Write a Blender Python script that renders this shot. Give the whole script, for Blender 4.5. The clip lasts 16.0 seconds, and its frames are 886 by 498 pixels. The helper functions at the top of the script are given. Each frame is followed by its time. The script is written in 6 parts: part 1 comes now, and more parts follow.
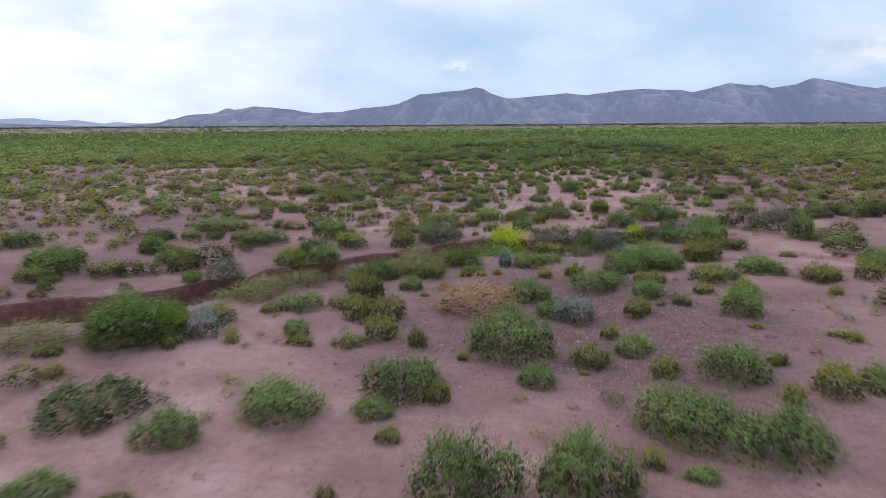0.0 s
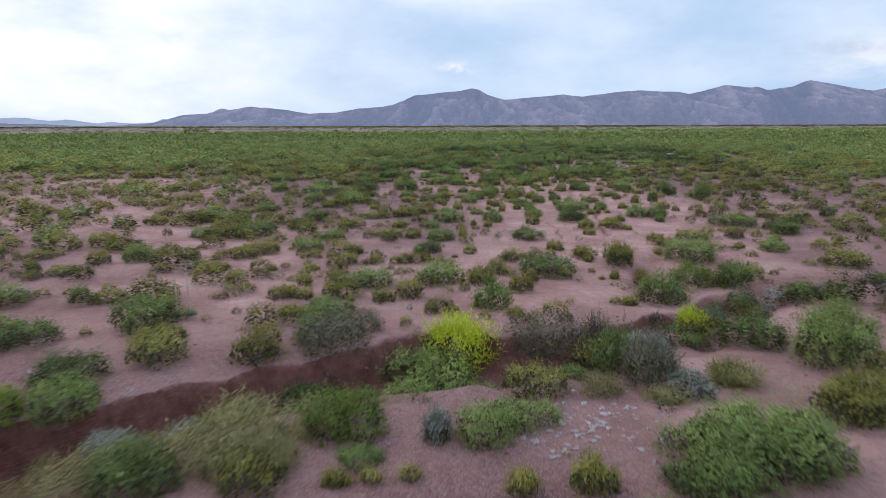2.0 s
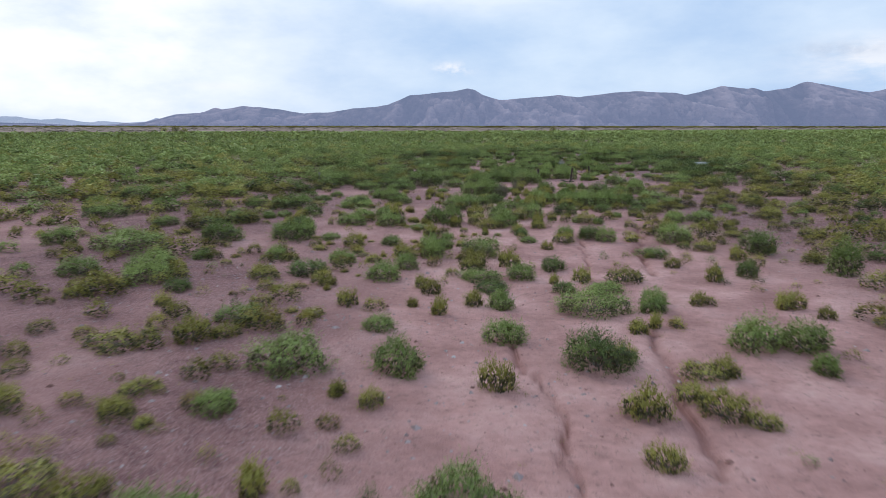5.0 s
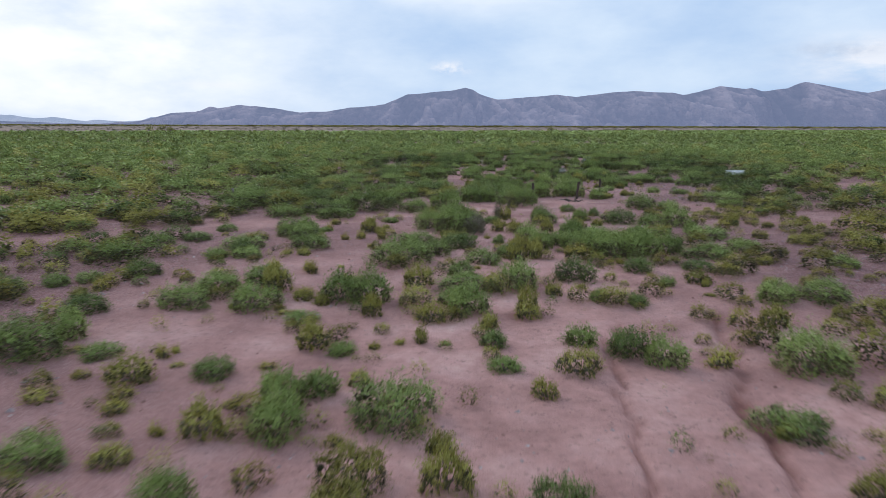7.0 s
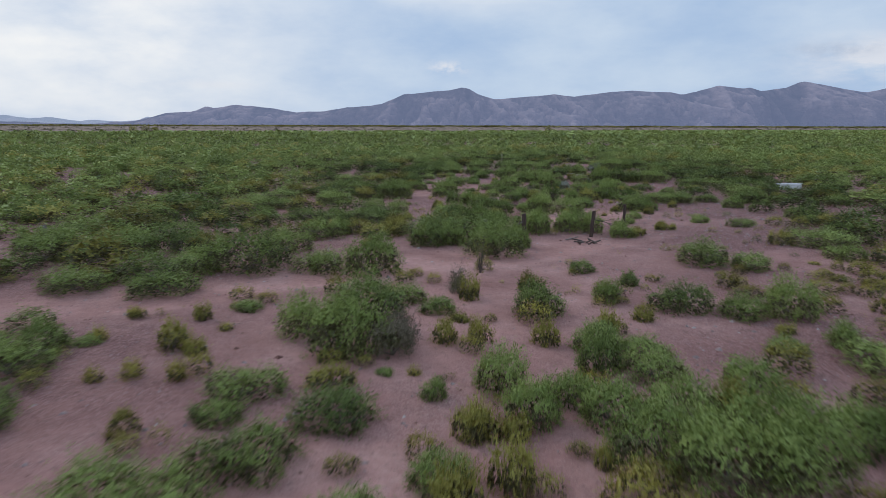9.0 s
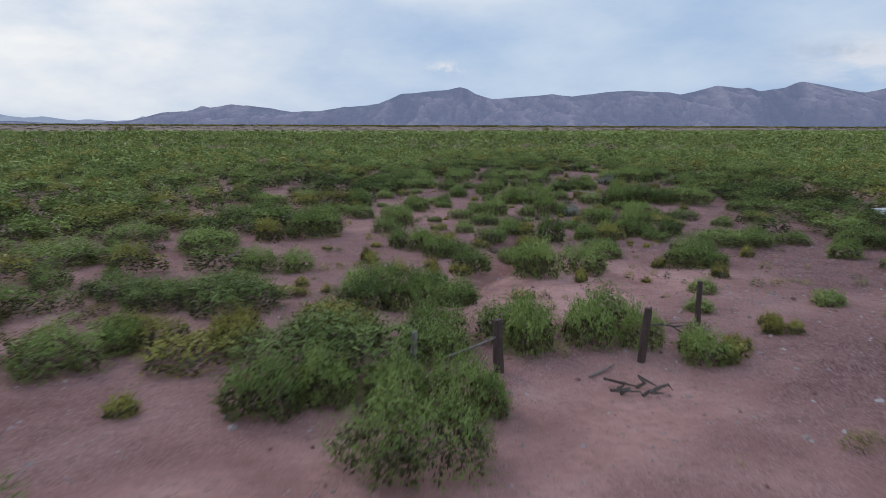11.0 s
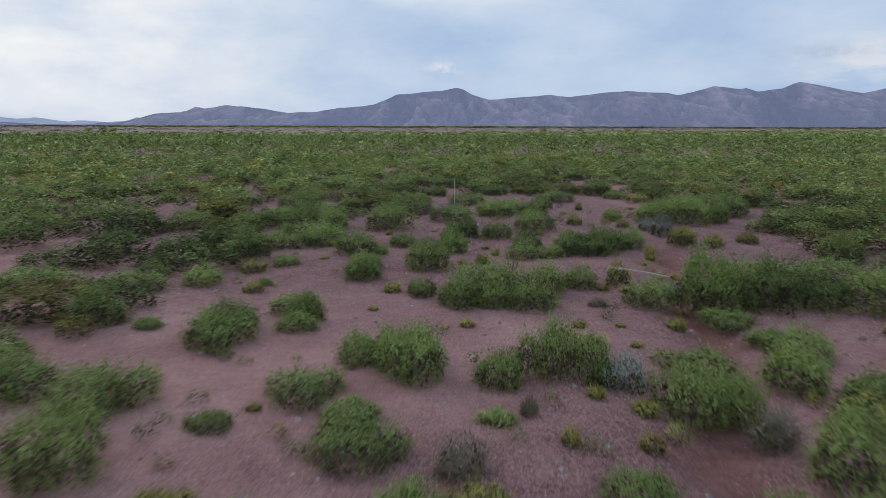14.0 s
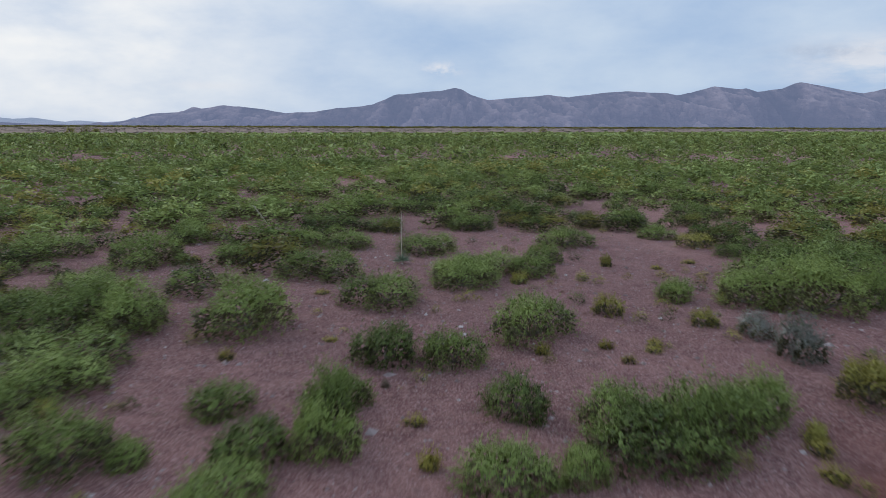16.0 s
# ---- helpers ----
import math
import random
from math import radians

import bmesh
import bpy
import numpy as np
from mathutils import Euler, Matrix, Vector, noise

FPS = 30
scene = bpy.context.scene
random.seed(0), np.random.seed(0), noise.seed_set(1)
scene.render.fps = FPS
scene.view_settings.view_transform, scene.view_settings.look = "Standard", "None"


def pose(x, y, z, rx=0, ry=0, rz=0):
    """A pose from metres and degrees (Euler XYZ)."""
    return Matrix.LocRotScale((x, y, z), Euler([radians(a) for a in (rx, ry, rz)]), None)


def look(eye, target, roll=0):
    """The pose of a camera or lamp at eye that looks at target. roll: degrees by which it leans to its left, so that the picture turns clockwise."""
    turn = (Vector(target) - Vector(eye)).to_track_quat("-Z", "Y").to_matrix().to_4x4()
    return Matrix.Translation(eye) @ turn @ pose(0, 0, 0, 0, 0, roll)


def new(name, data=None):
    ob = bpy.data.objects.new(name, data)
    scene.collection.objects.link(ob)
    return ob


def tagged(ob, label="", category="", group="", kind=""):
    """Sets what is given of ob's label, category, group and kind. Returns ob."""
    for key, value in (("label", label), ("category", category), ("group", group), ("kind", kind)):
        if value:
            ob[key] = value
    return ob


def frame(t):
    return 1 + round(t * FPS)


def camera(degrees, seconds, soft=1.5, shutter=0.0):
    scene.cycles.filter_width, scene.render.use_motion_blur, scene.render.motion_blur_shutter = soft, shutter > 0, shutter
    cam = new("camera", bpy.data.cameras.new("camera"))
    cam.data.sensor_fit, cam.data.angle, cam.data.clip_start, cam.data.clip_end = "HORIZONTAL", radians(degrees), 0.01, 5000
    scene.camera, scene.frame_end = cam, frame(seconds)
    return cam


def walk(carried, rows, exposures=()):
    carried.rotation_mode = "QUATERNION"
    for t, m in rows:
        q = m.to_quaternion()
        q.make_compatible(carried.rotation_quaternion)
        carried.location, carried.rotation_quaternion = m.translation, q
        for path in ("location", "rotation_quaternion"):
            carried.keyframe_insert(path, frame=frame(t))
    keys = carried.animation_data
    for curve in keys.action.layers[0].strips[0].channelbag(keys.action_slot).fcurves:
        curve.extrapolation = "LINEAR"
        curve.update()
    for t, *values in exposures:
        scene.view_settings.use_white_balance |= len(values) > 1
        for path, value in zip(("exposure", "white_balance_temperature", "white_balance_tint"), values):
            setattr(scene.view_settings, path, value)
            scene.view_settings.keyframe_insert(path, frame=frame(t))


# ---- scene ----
cam = camera(66.0, 16.0, soft=0.5, shutter=0.35)
PATH = [
    (0, -4.174, 2.009, 6.169, 79.620, 0.360, -0.016),
    (1, -2.571, 11.641, 6.150, 79.675, 0.237, -0.180),
    (2, -0.986, 21.328, 6.131, 79.700, 0.168, -0.320),
    (3, 0.590, 31.070, 6.111, 79.717, 0.080, -0.441),
    (4, 2.166, 40.866, 6.091, 79.737, 0.057, -0.550),
    (5, 3.748, 50.713, 6.072, 79.723, -0.033, -0.650),
    (6, 5.340, 60.605, 6.053, 79.704, -0.113, -0.746),
    (7, 6.945, 70.536, 6.036, 79.686, -0.176, -0.839),
    (8, 8.563, 80.498, 6.021, 79.676, -0.150, -0.931),
    (9, 10.193, 90.479, 6.009, 79.676, -0.150, -1.023),
    (10, 11.831, 100.469, 6.000, 79.662, -0.226, -1.115),
    (11, 13.472, 110.453, 5.994, 79.668, -0.201, -1.205),
    (12, 15.110, 120.416, 5.992, 79.681, -0.166, -1.292),
    (13, 16.734, 130.340, 5.996, 79.699, -0.131, -1.372),
    (14, 18.334, 140.207, 6.004, 79.738, -0.165, -1.442),
    (15, 19.898, 149.995, 6.018, 79.785, -0.120, -1.496),
    (16, 21.410, 159.682, 6.038, 79.761, -0.184, -1.530),
]
walk(cam, [(t, pose(x, y, z, rx, ry, rz)) for t, x, y, z, rx, ry, rz in PATH],
     exposures=[(0, 0.0), (6.7, 0.0), (8.3, -0.32), (16, -0.32)])

# ---- sky and light: a bright broken overcast, the sun behind cloud ahead and to the left ----
SUN_AZ, SUN_EL = radians(-42), radians(36)      # clockwise from +y, above the horizon


def sky_world():
    w = bpy.data.worlds.new("overcast_sky")
    scene.world = w
    w.use_nodes = True
    t = w.node_tree
    t.nodes.clear()
    L = t.links.new
    co = t.nodes.new("ShaderNodeTexCoord")
    sep = t.nodes.new("ShaderNodeSeparateXYZ")
    L(co.outputs["Generated"], sep.inputs[0])

    def m(op, a, b=None, c=None, clamp=False):
        n = t.nodes.new("ShaderNodeMath")
        n.operation, n.use_clamp = op, clamp
        for k, v in enumerate((a, b, c)):
            if v is None:
                continue
            if isinstance(v, (int, float)):
                n.inputs[k].default_value = v
            else:
                L(v, n.inputs[k])
        return n.outputs[0]

    def mix(fac, a, b):
        n = t.nodes.new("ShaderNodeMix")
        n.data_type = "RGBA"
        for k, v in ((0, fac), (6, a), (7, b)):
            if isinstance(v, (tuple, float, int)):
                n.inputs[k].default_value = v if isinstance(v, (float, int)) else (*v, 1)
            else:
                L(v, n.inputs[k])
        return n.outputs[2]

    def blob(az, el, wide, high):
        """1 at a direction, falling off softly round it."""
        x = m("SUBTRACT", m("ARCTAN2", sep.outputs[0], sep.outputs[1]), radians(az))
        y = m("SUBTRACT", m("ARCSINE", sep.outputs[2]), radians(el))
        q = m("ADD", m("POWER", m("DIVIDE", x, radians(wide)), 2), m("POWER", m("DIVIDE", y, radians(high)), 2))
        return m("EXPONENT", m("MULTIPLY", q, -1))

    def noise_tex(scale, detail, rough, stretch=(1, 1, 1), shift=(0, 0, 0)):
        mp = t.nodes.new("ShaderNodeMapping")
        mp.inputs["Scale"].default_value, mp.inputs["Location"].default_value = stretch, shift
        L(co.outputs["Generated"], mp.inputs["Vector"])
        n = t.nodes.new("ShaderNodeTexNoise")
        n.inputs["Scale"].default_value, n.inputs["Detail"].default_value, n.inputs["Roughness"].default_value = scale, detail, rough
        L(mp.outputs[0], n.inputs["Vector"])
        return n.outputs["Fac"]

    clear = t.nodes.new("ShaderNodeTexSky")
    clear.sky_type, clear.sun_disc = "NISHITA", False
    clear.sun_elevation, clear.sun_rotation = SUN_EL, SUN_AZ
    blue = t.nodes.new("ShaderNodeVectorMath")
    blue.operation = "SCALE"
    L(clear.outputs[0], blue.inputs[0])
    blue.inputs["Scale"].default_value = 0.07
    broad = noise_tex(3.0, 5, 0.5, (1, 1, 2.2), (0.3, 0.2, 0))
    fine = noise_tex(8.0, 6, 0.6, (1, 1, 2.6), (2.1, 0.6, 0.4))
    veil = m("ADD", m("MULTIPLY", m("SUBTRACT", broad, 0.5), 1.6), m("MULTIPLY", m("SUBTRACT", fine, 0.5), 0.7))
    # grey-blue under-sides to white tops
    tone = m("ADD", 0.42, veil, clamp=True)
    cloud = mix(tone, (0.37, 0.55, 0.85), (0.76, 0.88, 1.02))
    glow = m("MAXIMUM", blob(-22, 5.4, 6.5, 2.4), m("MAXIMUM", blob(-26, 10, 6, 2.6), m("MULTIPLY", blob(-26, 7.0, 15, 10), 0.88)))
    glow = m("MAXIMUM", glow, m("MULTIPLY", blob(2, 10.5, 7, 1.6), 0.6))
    glow = m("MULTIPLY", glow, m("ADD", 0.95, m("MULTIPLY", veil, 1.6)), clamp=True)
    cloud = mix(glow, cloud, (1.08, 1.09, 1.10))
    # low banks of cloud over the hills
    puff = noise_tex(38, 5, 0.62, (1, 1, 1.7))
    small = m("MULTIPLY", blob(1.4, 4.5, 1.5, 0.5), m("MULTIPLY", m("SUBTRACT", puff, 0.42), 5), clamp=True)
    small = m("MAXIMUM", small, m("MULTIPLY", blob(-17.0, 3.0, 2.6, 0.30), 0.6))
    bank = m("MULTIPLY", blob(35, 4.6, 6, 1.5), m("MULTIPLY", m("SUBTRACT", noise_tex(14, 5, 0.6, (1, 1, 3.5)), 0.30), 6), clamp=True)
    dark = m("MULTIPLY", m("MAXIMUM", blob(30, 5.3, 3.0, 0.5), blob(36, 5.4, 2.6, 0.5)), m("MULTIPLY", m("SUBTRACT", puff, 0.28), 4), clamp=True)
    cloud = mix(m("MULTIPLY", m("MAXIMUM", small, bank), 0.85), cloud, (0.88, 0.91, 0.99))
    cloud = mix(m("MULTIPLY", dark, 0.50), cloud, (0.48, 0.57, 0.74))
    both = mix(0.96, blue.outputs[0], cloud)
    lift = t.nodes.new("ShaderNodeVectorMath")       # an overcast sky is brightest overhead
    lift.operation = "SCALE"
    L(both, lift.inputs[0])
    L(m("ADD", 1.06, m("MULTIPLY", m("MAXIMUM", m("SUBTRACT", sep.outputs[2], 0.15), 0.0), 0.5)), lift.inputs["Scale"])
    both = lift.outputs[0]
    bg = t.nodes.new("ShaderNodeBackground")
    L(both, bg.inputs["Color"])
    bg.inputs["Strength"].default_value = 1.0
    out = t.nodes.new("ShaderNodeOutputWorld")
    L(bg.outputs[0], out.inputs["Surface"])


sky_world()
sun = new("sun", bpy.data.lights.new("sun", "SUN"))
sun.data.energy, sun.data.angle, sun.data.color = 0.9, radians(22), (1.0, 0.93, 0.82)
sun.matrix_world = look((0, 0, 50), (-50 * math.sin(SUN_AZ) * math.cos(SUN_EL), -50 * math.cos(SUN_AZ) * math.cos(SUN_EL), 50 - 50 * math.sin(SUN_EL)))


# ---- the lie of the land ----
rng = np.random.default_rng(7)
LATTICE = rng.random((256, 256))


def vnoise(x, y, cell):
    """Smooth noise between -1 and 1, with bumps of about cell metres."""
    u, v = np.asarray(x, float) / cell + 1000, np.asarray(y, float) / cell + 1000
    i, j = np.floor(u).astype(int), np.floor(v).astype(int)
    a, b = u - i, v - j
    a, b = a * a * (3 - 2 * a), b * b * (3 - 2 * b)
    g = lambda p, q: LATTICE[p % 256, q % 256]
    return 2 * ((g(i, j) * (1 - a) + g(i + 1, j) * a) * (1 - b) + (g(i, j + 1) * (1 - a) + g(i + 1, j + 1) * a) * b) - 1


def step(a, b, x):
    u = np.clip((np.asarray(x, float) - a) / (b - a), 0, 1)
    return u * u * (3 - 2 * u)


def track_x(y):
    """The line over which the camera flies."""
    return -4.5 + 0.1625 * np.asarray(y, float)


def off_line(x, y, line):
    """Distance from a line of points."""
    best = np.full(np.shape(x), 1e9)
    for (ax, ay), (bx, by) in zip(line, line[1:]):
        dx, dy = bx - ax, by - ay
        s = np.clip(((x - ax) * dx + (y - ay) * dy) / (dx * dx + dy * dy), 0, 1)
        best = np.minimum(best, np.hypot(x - ax - s * dx, y - ay - s * dy))
    return best


RIM_X = [-60, -30, -22.8, -20.4, -16.5, -13.5, -11, -8.6, -5.4, -3.3, 1.7, 4.4, 8.9, 12.6, 20, 34, 70]
RIM_Y = [17, 27.0, 29.9, 31.0, 32.8, 34.6, 37.2, 39.4, 41.2, 42.5, 43.5, 44.6, 47.2, 49.6, 52.5, 57, 66]
RILLS = [
    ([(5.7, 72), (6.1, 69), (6.5, 66), (6.4, 62)], 0.12, 0.14),
    ([(10.6, 72), (10.3, 69.5), (9.8, 66.5), (9.5, 63)], 0.2, 0.16),
    ([(12.6, 91), (11.9, 88), (11.3, 84.5), (10.2, 79)], 0.13, 0.12),
    ([(16.3, 92), (15.6, 89.5), (14.2, 85), (13.2, 80)], 0.2, 0.18),
    ([(11.2, 58), (8.6, 53), (7.4, 49)], 0.5, 0.25),
    ([(18.6, 147), (17.2, 141), (15.6, 137.5), (14.2, 134)], 0.9, 0.45),
    ([(30, 172), (27.6, 165), (26.8, 159), (24, 152), (23.5, 148)], 0.9, 0.4),
]
DIRT_TRACK = [(-40, 95), (-14, 106), (-2, 112), (2, 114), (9, 119.6), (14, 121.5), (24.6, 130), (37, 137), (70, 150)]


def past_rim(x, y):
    """Metres beyond the far rim of the wash, which is crumbled in and out."""
    return y - np.interp(x, RIM_X, RIM_Y) - 0.95 * vnoise(x, y, 2.6) - 0.50 * vnoise(x + 50, y, 1.0)


def gully(x, y):
    """Depth of the wash, 0 outside it: a steep broken bank on the far side, a soft one on the near side."""
    v = past_rim(x, y)
    deep = np.interp(x, [-40, -8, -2, 5, 9, 13, 40], [2.4, 2.0, 1.3, 1.0, 0.5, 0.15, 0.05]) * (1 + 0.25 * vnoise(x, y + 9, 3))
    bank = 0.62 * (1 - step(-0.34, 0.03, v)) + 0.38 * (1 - step(-1.7, -0.25, v + 0.35 * vnoise(x, y, 0.8)))
    return deep * bank * step(-4.4, -2.2, v)


def land(x, y):
    x, y = np.asarray(x, float), np.asarray(y, float)
    z = np.interp(y, [-300, 0, 30, 45, 60, 75, 85, 97, 110, 130, 140, 155, 170, 190, 260, 9000],
                  [-1.25, -1.25, -1.2, -0.75, -0.55, -0.45, -0.25, 0.08, 0.18, 0.1, -0.15, 0.0, 0.22, 0.1, 0, 0])
    z = z + 0.6 * step(1, 5, x) * (1 - step(30, 40, y))
    near = 1 - step(250, 420, y)
    z = z + near * (0.10 * vnoise(x, y, 7) + 0.05 * vnoise(x + 9, y, 2.6) + 0.022 * vnoise(x, y + 31, 0.9))
    z = z - gully(x, y)
    for line, wide, deep in RILLS:
        z = z - deep * np.exp(-(off_line(x + 0.30 * vnoise(x, y, 1.3) + 0.16 * vnoise(x, y, 0.45), y, line) / wide) ** 2)
    z = z - 0.08 * (1 - step(1.0, 2.4, off_line(x, y, DIRT_TRACK)))
    return z


# ---- materials ----
def material(name):
    m = bpy.data.materials.new(name)
    m.use_nodes = True
    t = m.node_tree
    return m, t, t.nodes["Principled BSDF"], t.links.new


def tex_noise(t, scale, detail=4, rough=0.55, vector=None):
    n = t.nodes.new("ShaderNodeTexNoise")
    n.inputs["Scale"].default_value, n.inputs["Detail"].default_value, n.inputs["Roughness"].default_value = scale, detail, rough
    if vector is not None:
        t.links.new(vector, n.inputs["Vector"])
    return n.outputs["Fac"]


def ramp(t, fac, *stops):
    n = t.nodes.new("ShaderNodeValToRGB")
    e = n.color_ramp.elements
    while len(e) < len(stops):
        e.new(0.5)
    for el, (at, col) in zip(e, stops):
        el.position, el.color = at, (*col, 1)
    t.links.new(fac, n.inputs["Fac"])
    return n.outputs["Color"]


def mixed(t, fac, a, b, how="MIX"):
    n = t.nodes.new("ShaderNodeMix")
    n.data_type, n.blend_type = "RGBA", how
    for k, v in ((0, fac), (6, a), (7, b)):
        if isinstance(v, (float, int)):
            n.inputs[k].default_value = v
        elif isinstance(v, tuple):
            n.inputs[k].default_value = (*v, 1)
        else:
            t.links.new(v, n.inputs[k])
    return n.outputs[2]


def maths(t, op, a, b=0.0, clamp=False):
    n = t.nodes.new("ShaderNodeMath")
    n.operation, n.use_clamp = op, clamp
    for k, v in enumerate((a, b)):
        if isinstance(v, (float, int)):
            n.inputs[k].default_value = v
        else:
            t.links.new(v, n.inputs[k])
    return n.outputs[0]


def bumped(t, bsdf, height, strength, distance):
    n = t.nodes.new("ShaderNodeBump")
    n.inputs["Strength"].default_value, n.inputs["Distance"].default_value = strength, distance
    t.links.new(height, n.inputs["Height"])
    t.links.new(n.outputs[0], bsdf.inputs["Normal"])


def soil_material():
    m, t, b, L = material("desert_soil")
    pos = t.nodes.new("ShaderNodeNewGeometry").outputs["Position"]
    att = t.nodes.new("ShaderNodeAttribute")
    att.attribute_name = "soil"
    sep = t.nodes.new("ShaderNodeSeparateColor")
    L(att.outputs["Color"], sep.inputs[0])
    sand = ramp(t, tex_noise(t, 0.35, 6, 0.6, pos), (0.25, (0.285, 0.138, 0.117)), (0.5, (0.505, 0.270, 0.231)), (0.75, (0.72, 0.432, 0.375)))
    sand = mixed(t, 0.5, sand, ramp(t, tex_noise(t, 3.0, 5, 0.7, pos), (0.3, (0.33, 0.33, 0.33)), (0.7, (0.66, 0.66, 0.66))), "OVERLAY")
    vor = t.nodes.new("ShaderNodeTexVoronoi")
    vor.inputs["Scale"].default_value = 24
    L(pos, vor.inputs["Vector"])
    cells = t.nodes.new("ShaderNodeSeparateColor")
    L(vor.outputs["Color"], cells.inputs[0])
    grain = ramp(t, cells.outputs[0], (0.0, (0.050, 0.027, 0.025)), (0.55, (0.225, 0.108, 0.098)), (1.0, (0.54, 0.335, 0.310)))
    grit = mixed(t, 0.48, ramp(t, tex_noise(t, 0.8, 5, 0.6, pos), (0.3, (0.163, 0.072, 0.066)), (0.7, (0.310, 0.147, 0.134))),
                 grain)
    spots = maths(t, "GREATER_THAN", tex_noise(t, 22, 4, 0.75, pos), 0.59)
    grit = mixed(t, maths(t, "MULTIPLY", spots, 0.65), grit, (0.50, 0.36, 0.34))
    chips = maths(t, "GREATER_THAN", tex_noise(t, 31, 3, 0.7, pos), 0.62)
    grit = mixed(t, maths(t, "MULTIPLY", chips, 0.65), grit, (0.050, 0.030, 0.028))
    spread = maths(t, "ADD", maths(t, "MULTIPLY", maths(t, "SUBTRACT", tex_noise(t, 1.4, 5, 0.7, pos), 0.5), 1.2), sep.outputs[0], clamp=True)
    col = mixed(t, spread, sand, grit)
    red = ramp(t, tex_noise(t, 2.2, 6, 0.7, pos), (0.3, (0.130, 0.048, 0.038)), (0.7, (0.28, 0.120, 0.095)))
    slope = t.nodes.new("ShaderNodeSeparateXYZ")
    L(t.nodes.new("ShaderNodeNewGeometry").outputs["Normal"], slope.inputs[0])
    steep = maths(t, "MULTIPLY", maths(t, "SUBTRACT", 0.90, slope.outputs[2]), 4.0, clamp=True)
    col = mixed(t, maths(t, "MAXIMUM", sep.outputs[1], steep), col, red)
    far = ramp(t, tex_noise(t, 0.012, 6, 0.7, pos), (0.35, (0.13, 0.10, 0.07)), (0.5, (0.33, 0.225, 0.175)), (0.65, (0.15, 0.115, 0.08)))
    col = mixed(t, sep.outputs[2], col, far)
    # leaf litter and dark crust
    litter = maths(t, "MULTIPLY", maths(t, "GREATER_THAN", tex_noise(t, 5.0, 6, 0.75, pos), 0.60), 0.45)
    col = mixed(t, litter, col, (0.16, 0.10, 0.085))
    L(col, b.inputs["Base Color"])
    b.inputs["Roughness"].default_value = 0.95
    b.inputs["Specular IOR Level"].default_value = 0.15
    bumped(t, b, maths(t, "ADD", maths(t, "MULTIPLY", tex_noise(t, 5, 7, 0.7, pos), 1.0), maths(t, "MULTIPLY", vor.outputs["Distance"], 0.35)), 0.9, 0.11)
    return m


def leaf_material(name, dark, mid, light, glow=0.3, hue_spread=0.5, dry=None):
    """Foliage: each leaf and each plant a little different; light passes through the blades."""
    m, t, b, L = material(name)
    isle = t.nodes.new("ShaderNodeNewGeometry").outputs["Random Per Island"]
    plant = t.nodes.new("ShaderNodeObjectInfo").outputs["Random"]
    pos = t.nodes.new("ShaderNodeNewGeometry").outputs["Position"]
    mixv = maths(t, "ADD", maths(t, "ADD", maths(t, "MULTIPLY", isle, 0.14), 0.07), maths(t, "MULTIPLY", plant, 0.38))
    mixv = maths(t, "ADD", mixv, maths(t, "MULTIPLY", maths(t, "SUBTRACT", tex_noise(t, 2.6, 4, 0.65, pos), 0.45), 1.5 * hue_spread))
    mixv = maths(t, "ADD", mixv, maths(t, "MULTIPLY", maths(t, "SUBTRACT", tex_noise(t, 0.42, 2, 0.5, pos), 0.45), 1.7 * hue_spread))
    speck = maths(t, "ADD", maths(t, "MULTIPLY", tex_noise(t, 5.5, 4, 0.75, pos), 0.55), maths(t, "MULTIPLY", tex_noise(t, 15, 3, 0.7, pos), 0.45))
    mixv = maths(t, "ADD", mixv, maths(t, "MULTIPLY", maths(t, "SUBTRACT", speck, 0.49), 1.6 * hue_spread))
    bumped(t, b, speck, 0.6, 0.12)
    tint = t.nodes.new("ShaderNodeAttribute")
    tint.attribute_name = "plant_tint"
    mixv = maths(t, "ADD", mixv, tint.outputs["Fac"])
    col = ramp(t, mixv, (0.05, dark), (0.45, mid), (0.95, light))
    if dry:
        col = mixed(t, maths(t, "MULTIPLY", maths(t, "GREATER_THAN", tex_noise(t, 1.7, 2, 0.5, pos), 0.60), 0.55), col, dry)
    L(col, b.inputs["Base Color"])
    b.inputs["Roughness"].default_value = 0.6
    b.inputs["Specular IOR Level"].default_value = 0.25
    tr = t.nodes.new("ShaderNodeBsdfTranslucent")
    L(col, tr.inputs["Color"])
    mx = t.nodes.new("ShaderNodeMixShader")
    mx.inputs[0].default_value = glow
    L(b.outputs[0], mx.inputs[1])
    L(tr.outputs[0], mx.inputs[2])
    L(mx.outputs[0], t.nodes["Material Output"].inputs["Surface"])
    return m


def plain_material(name, a, b_, scale, rough=0.85, bump=0.3):
    m, t, b, L = material(name)
    pos = t.nodes.new("ShaderNodeTexCoord").outputs["Object"]
    mp = t.nodes.new("ShaderNodeMapping")
    mp.inputs["Scale"].default_value = (1, 1, 0.25)
    L(pos, mp.inputs[0])
    n = tex_noise(t, scale, 6, 0.65, mp.outputs[0])
    isle = t.nodes.new("ShaderNodeNewGeometry").outputs["Random Per Island"]
    L(ramp(t, maths(t, "ADD", maths(t, "MULTIPLY", n, 0.7), maths(t, "MULTIPLY", isle, 0.3)), (0.3, a), (0.72, b_)), b.inputs["Base Color"])
    b.inputs["Roughness"].default_value = rough
    bumped(t, b, n, bump, 0.02)
    return m


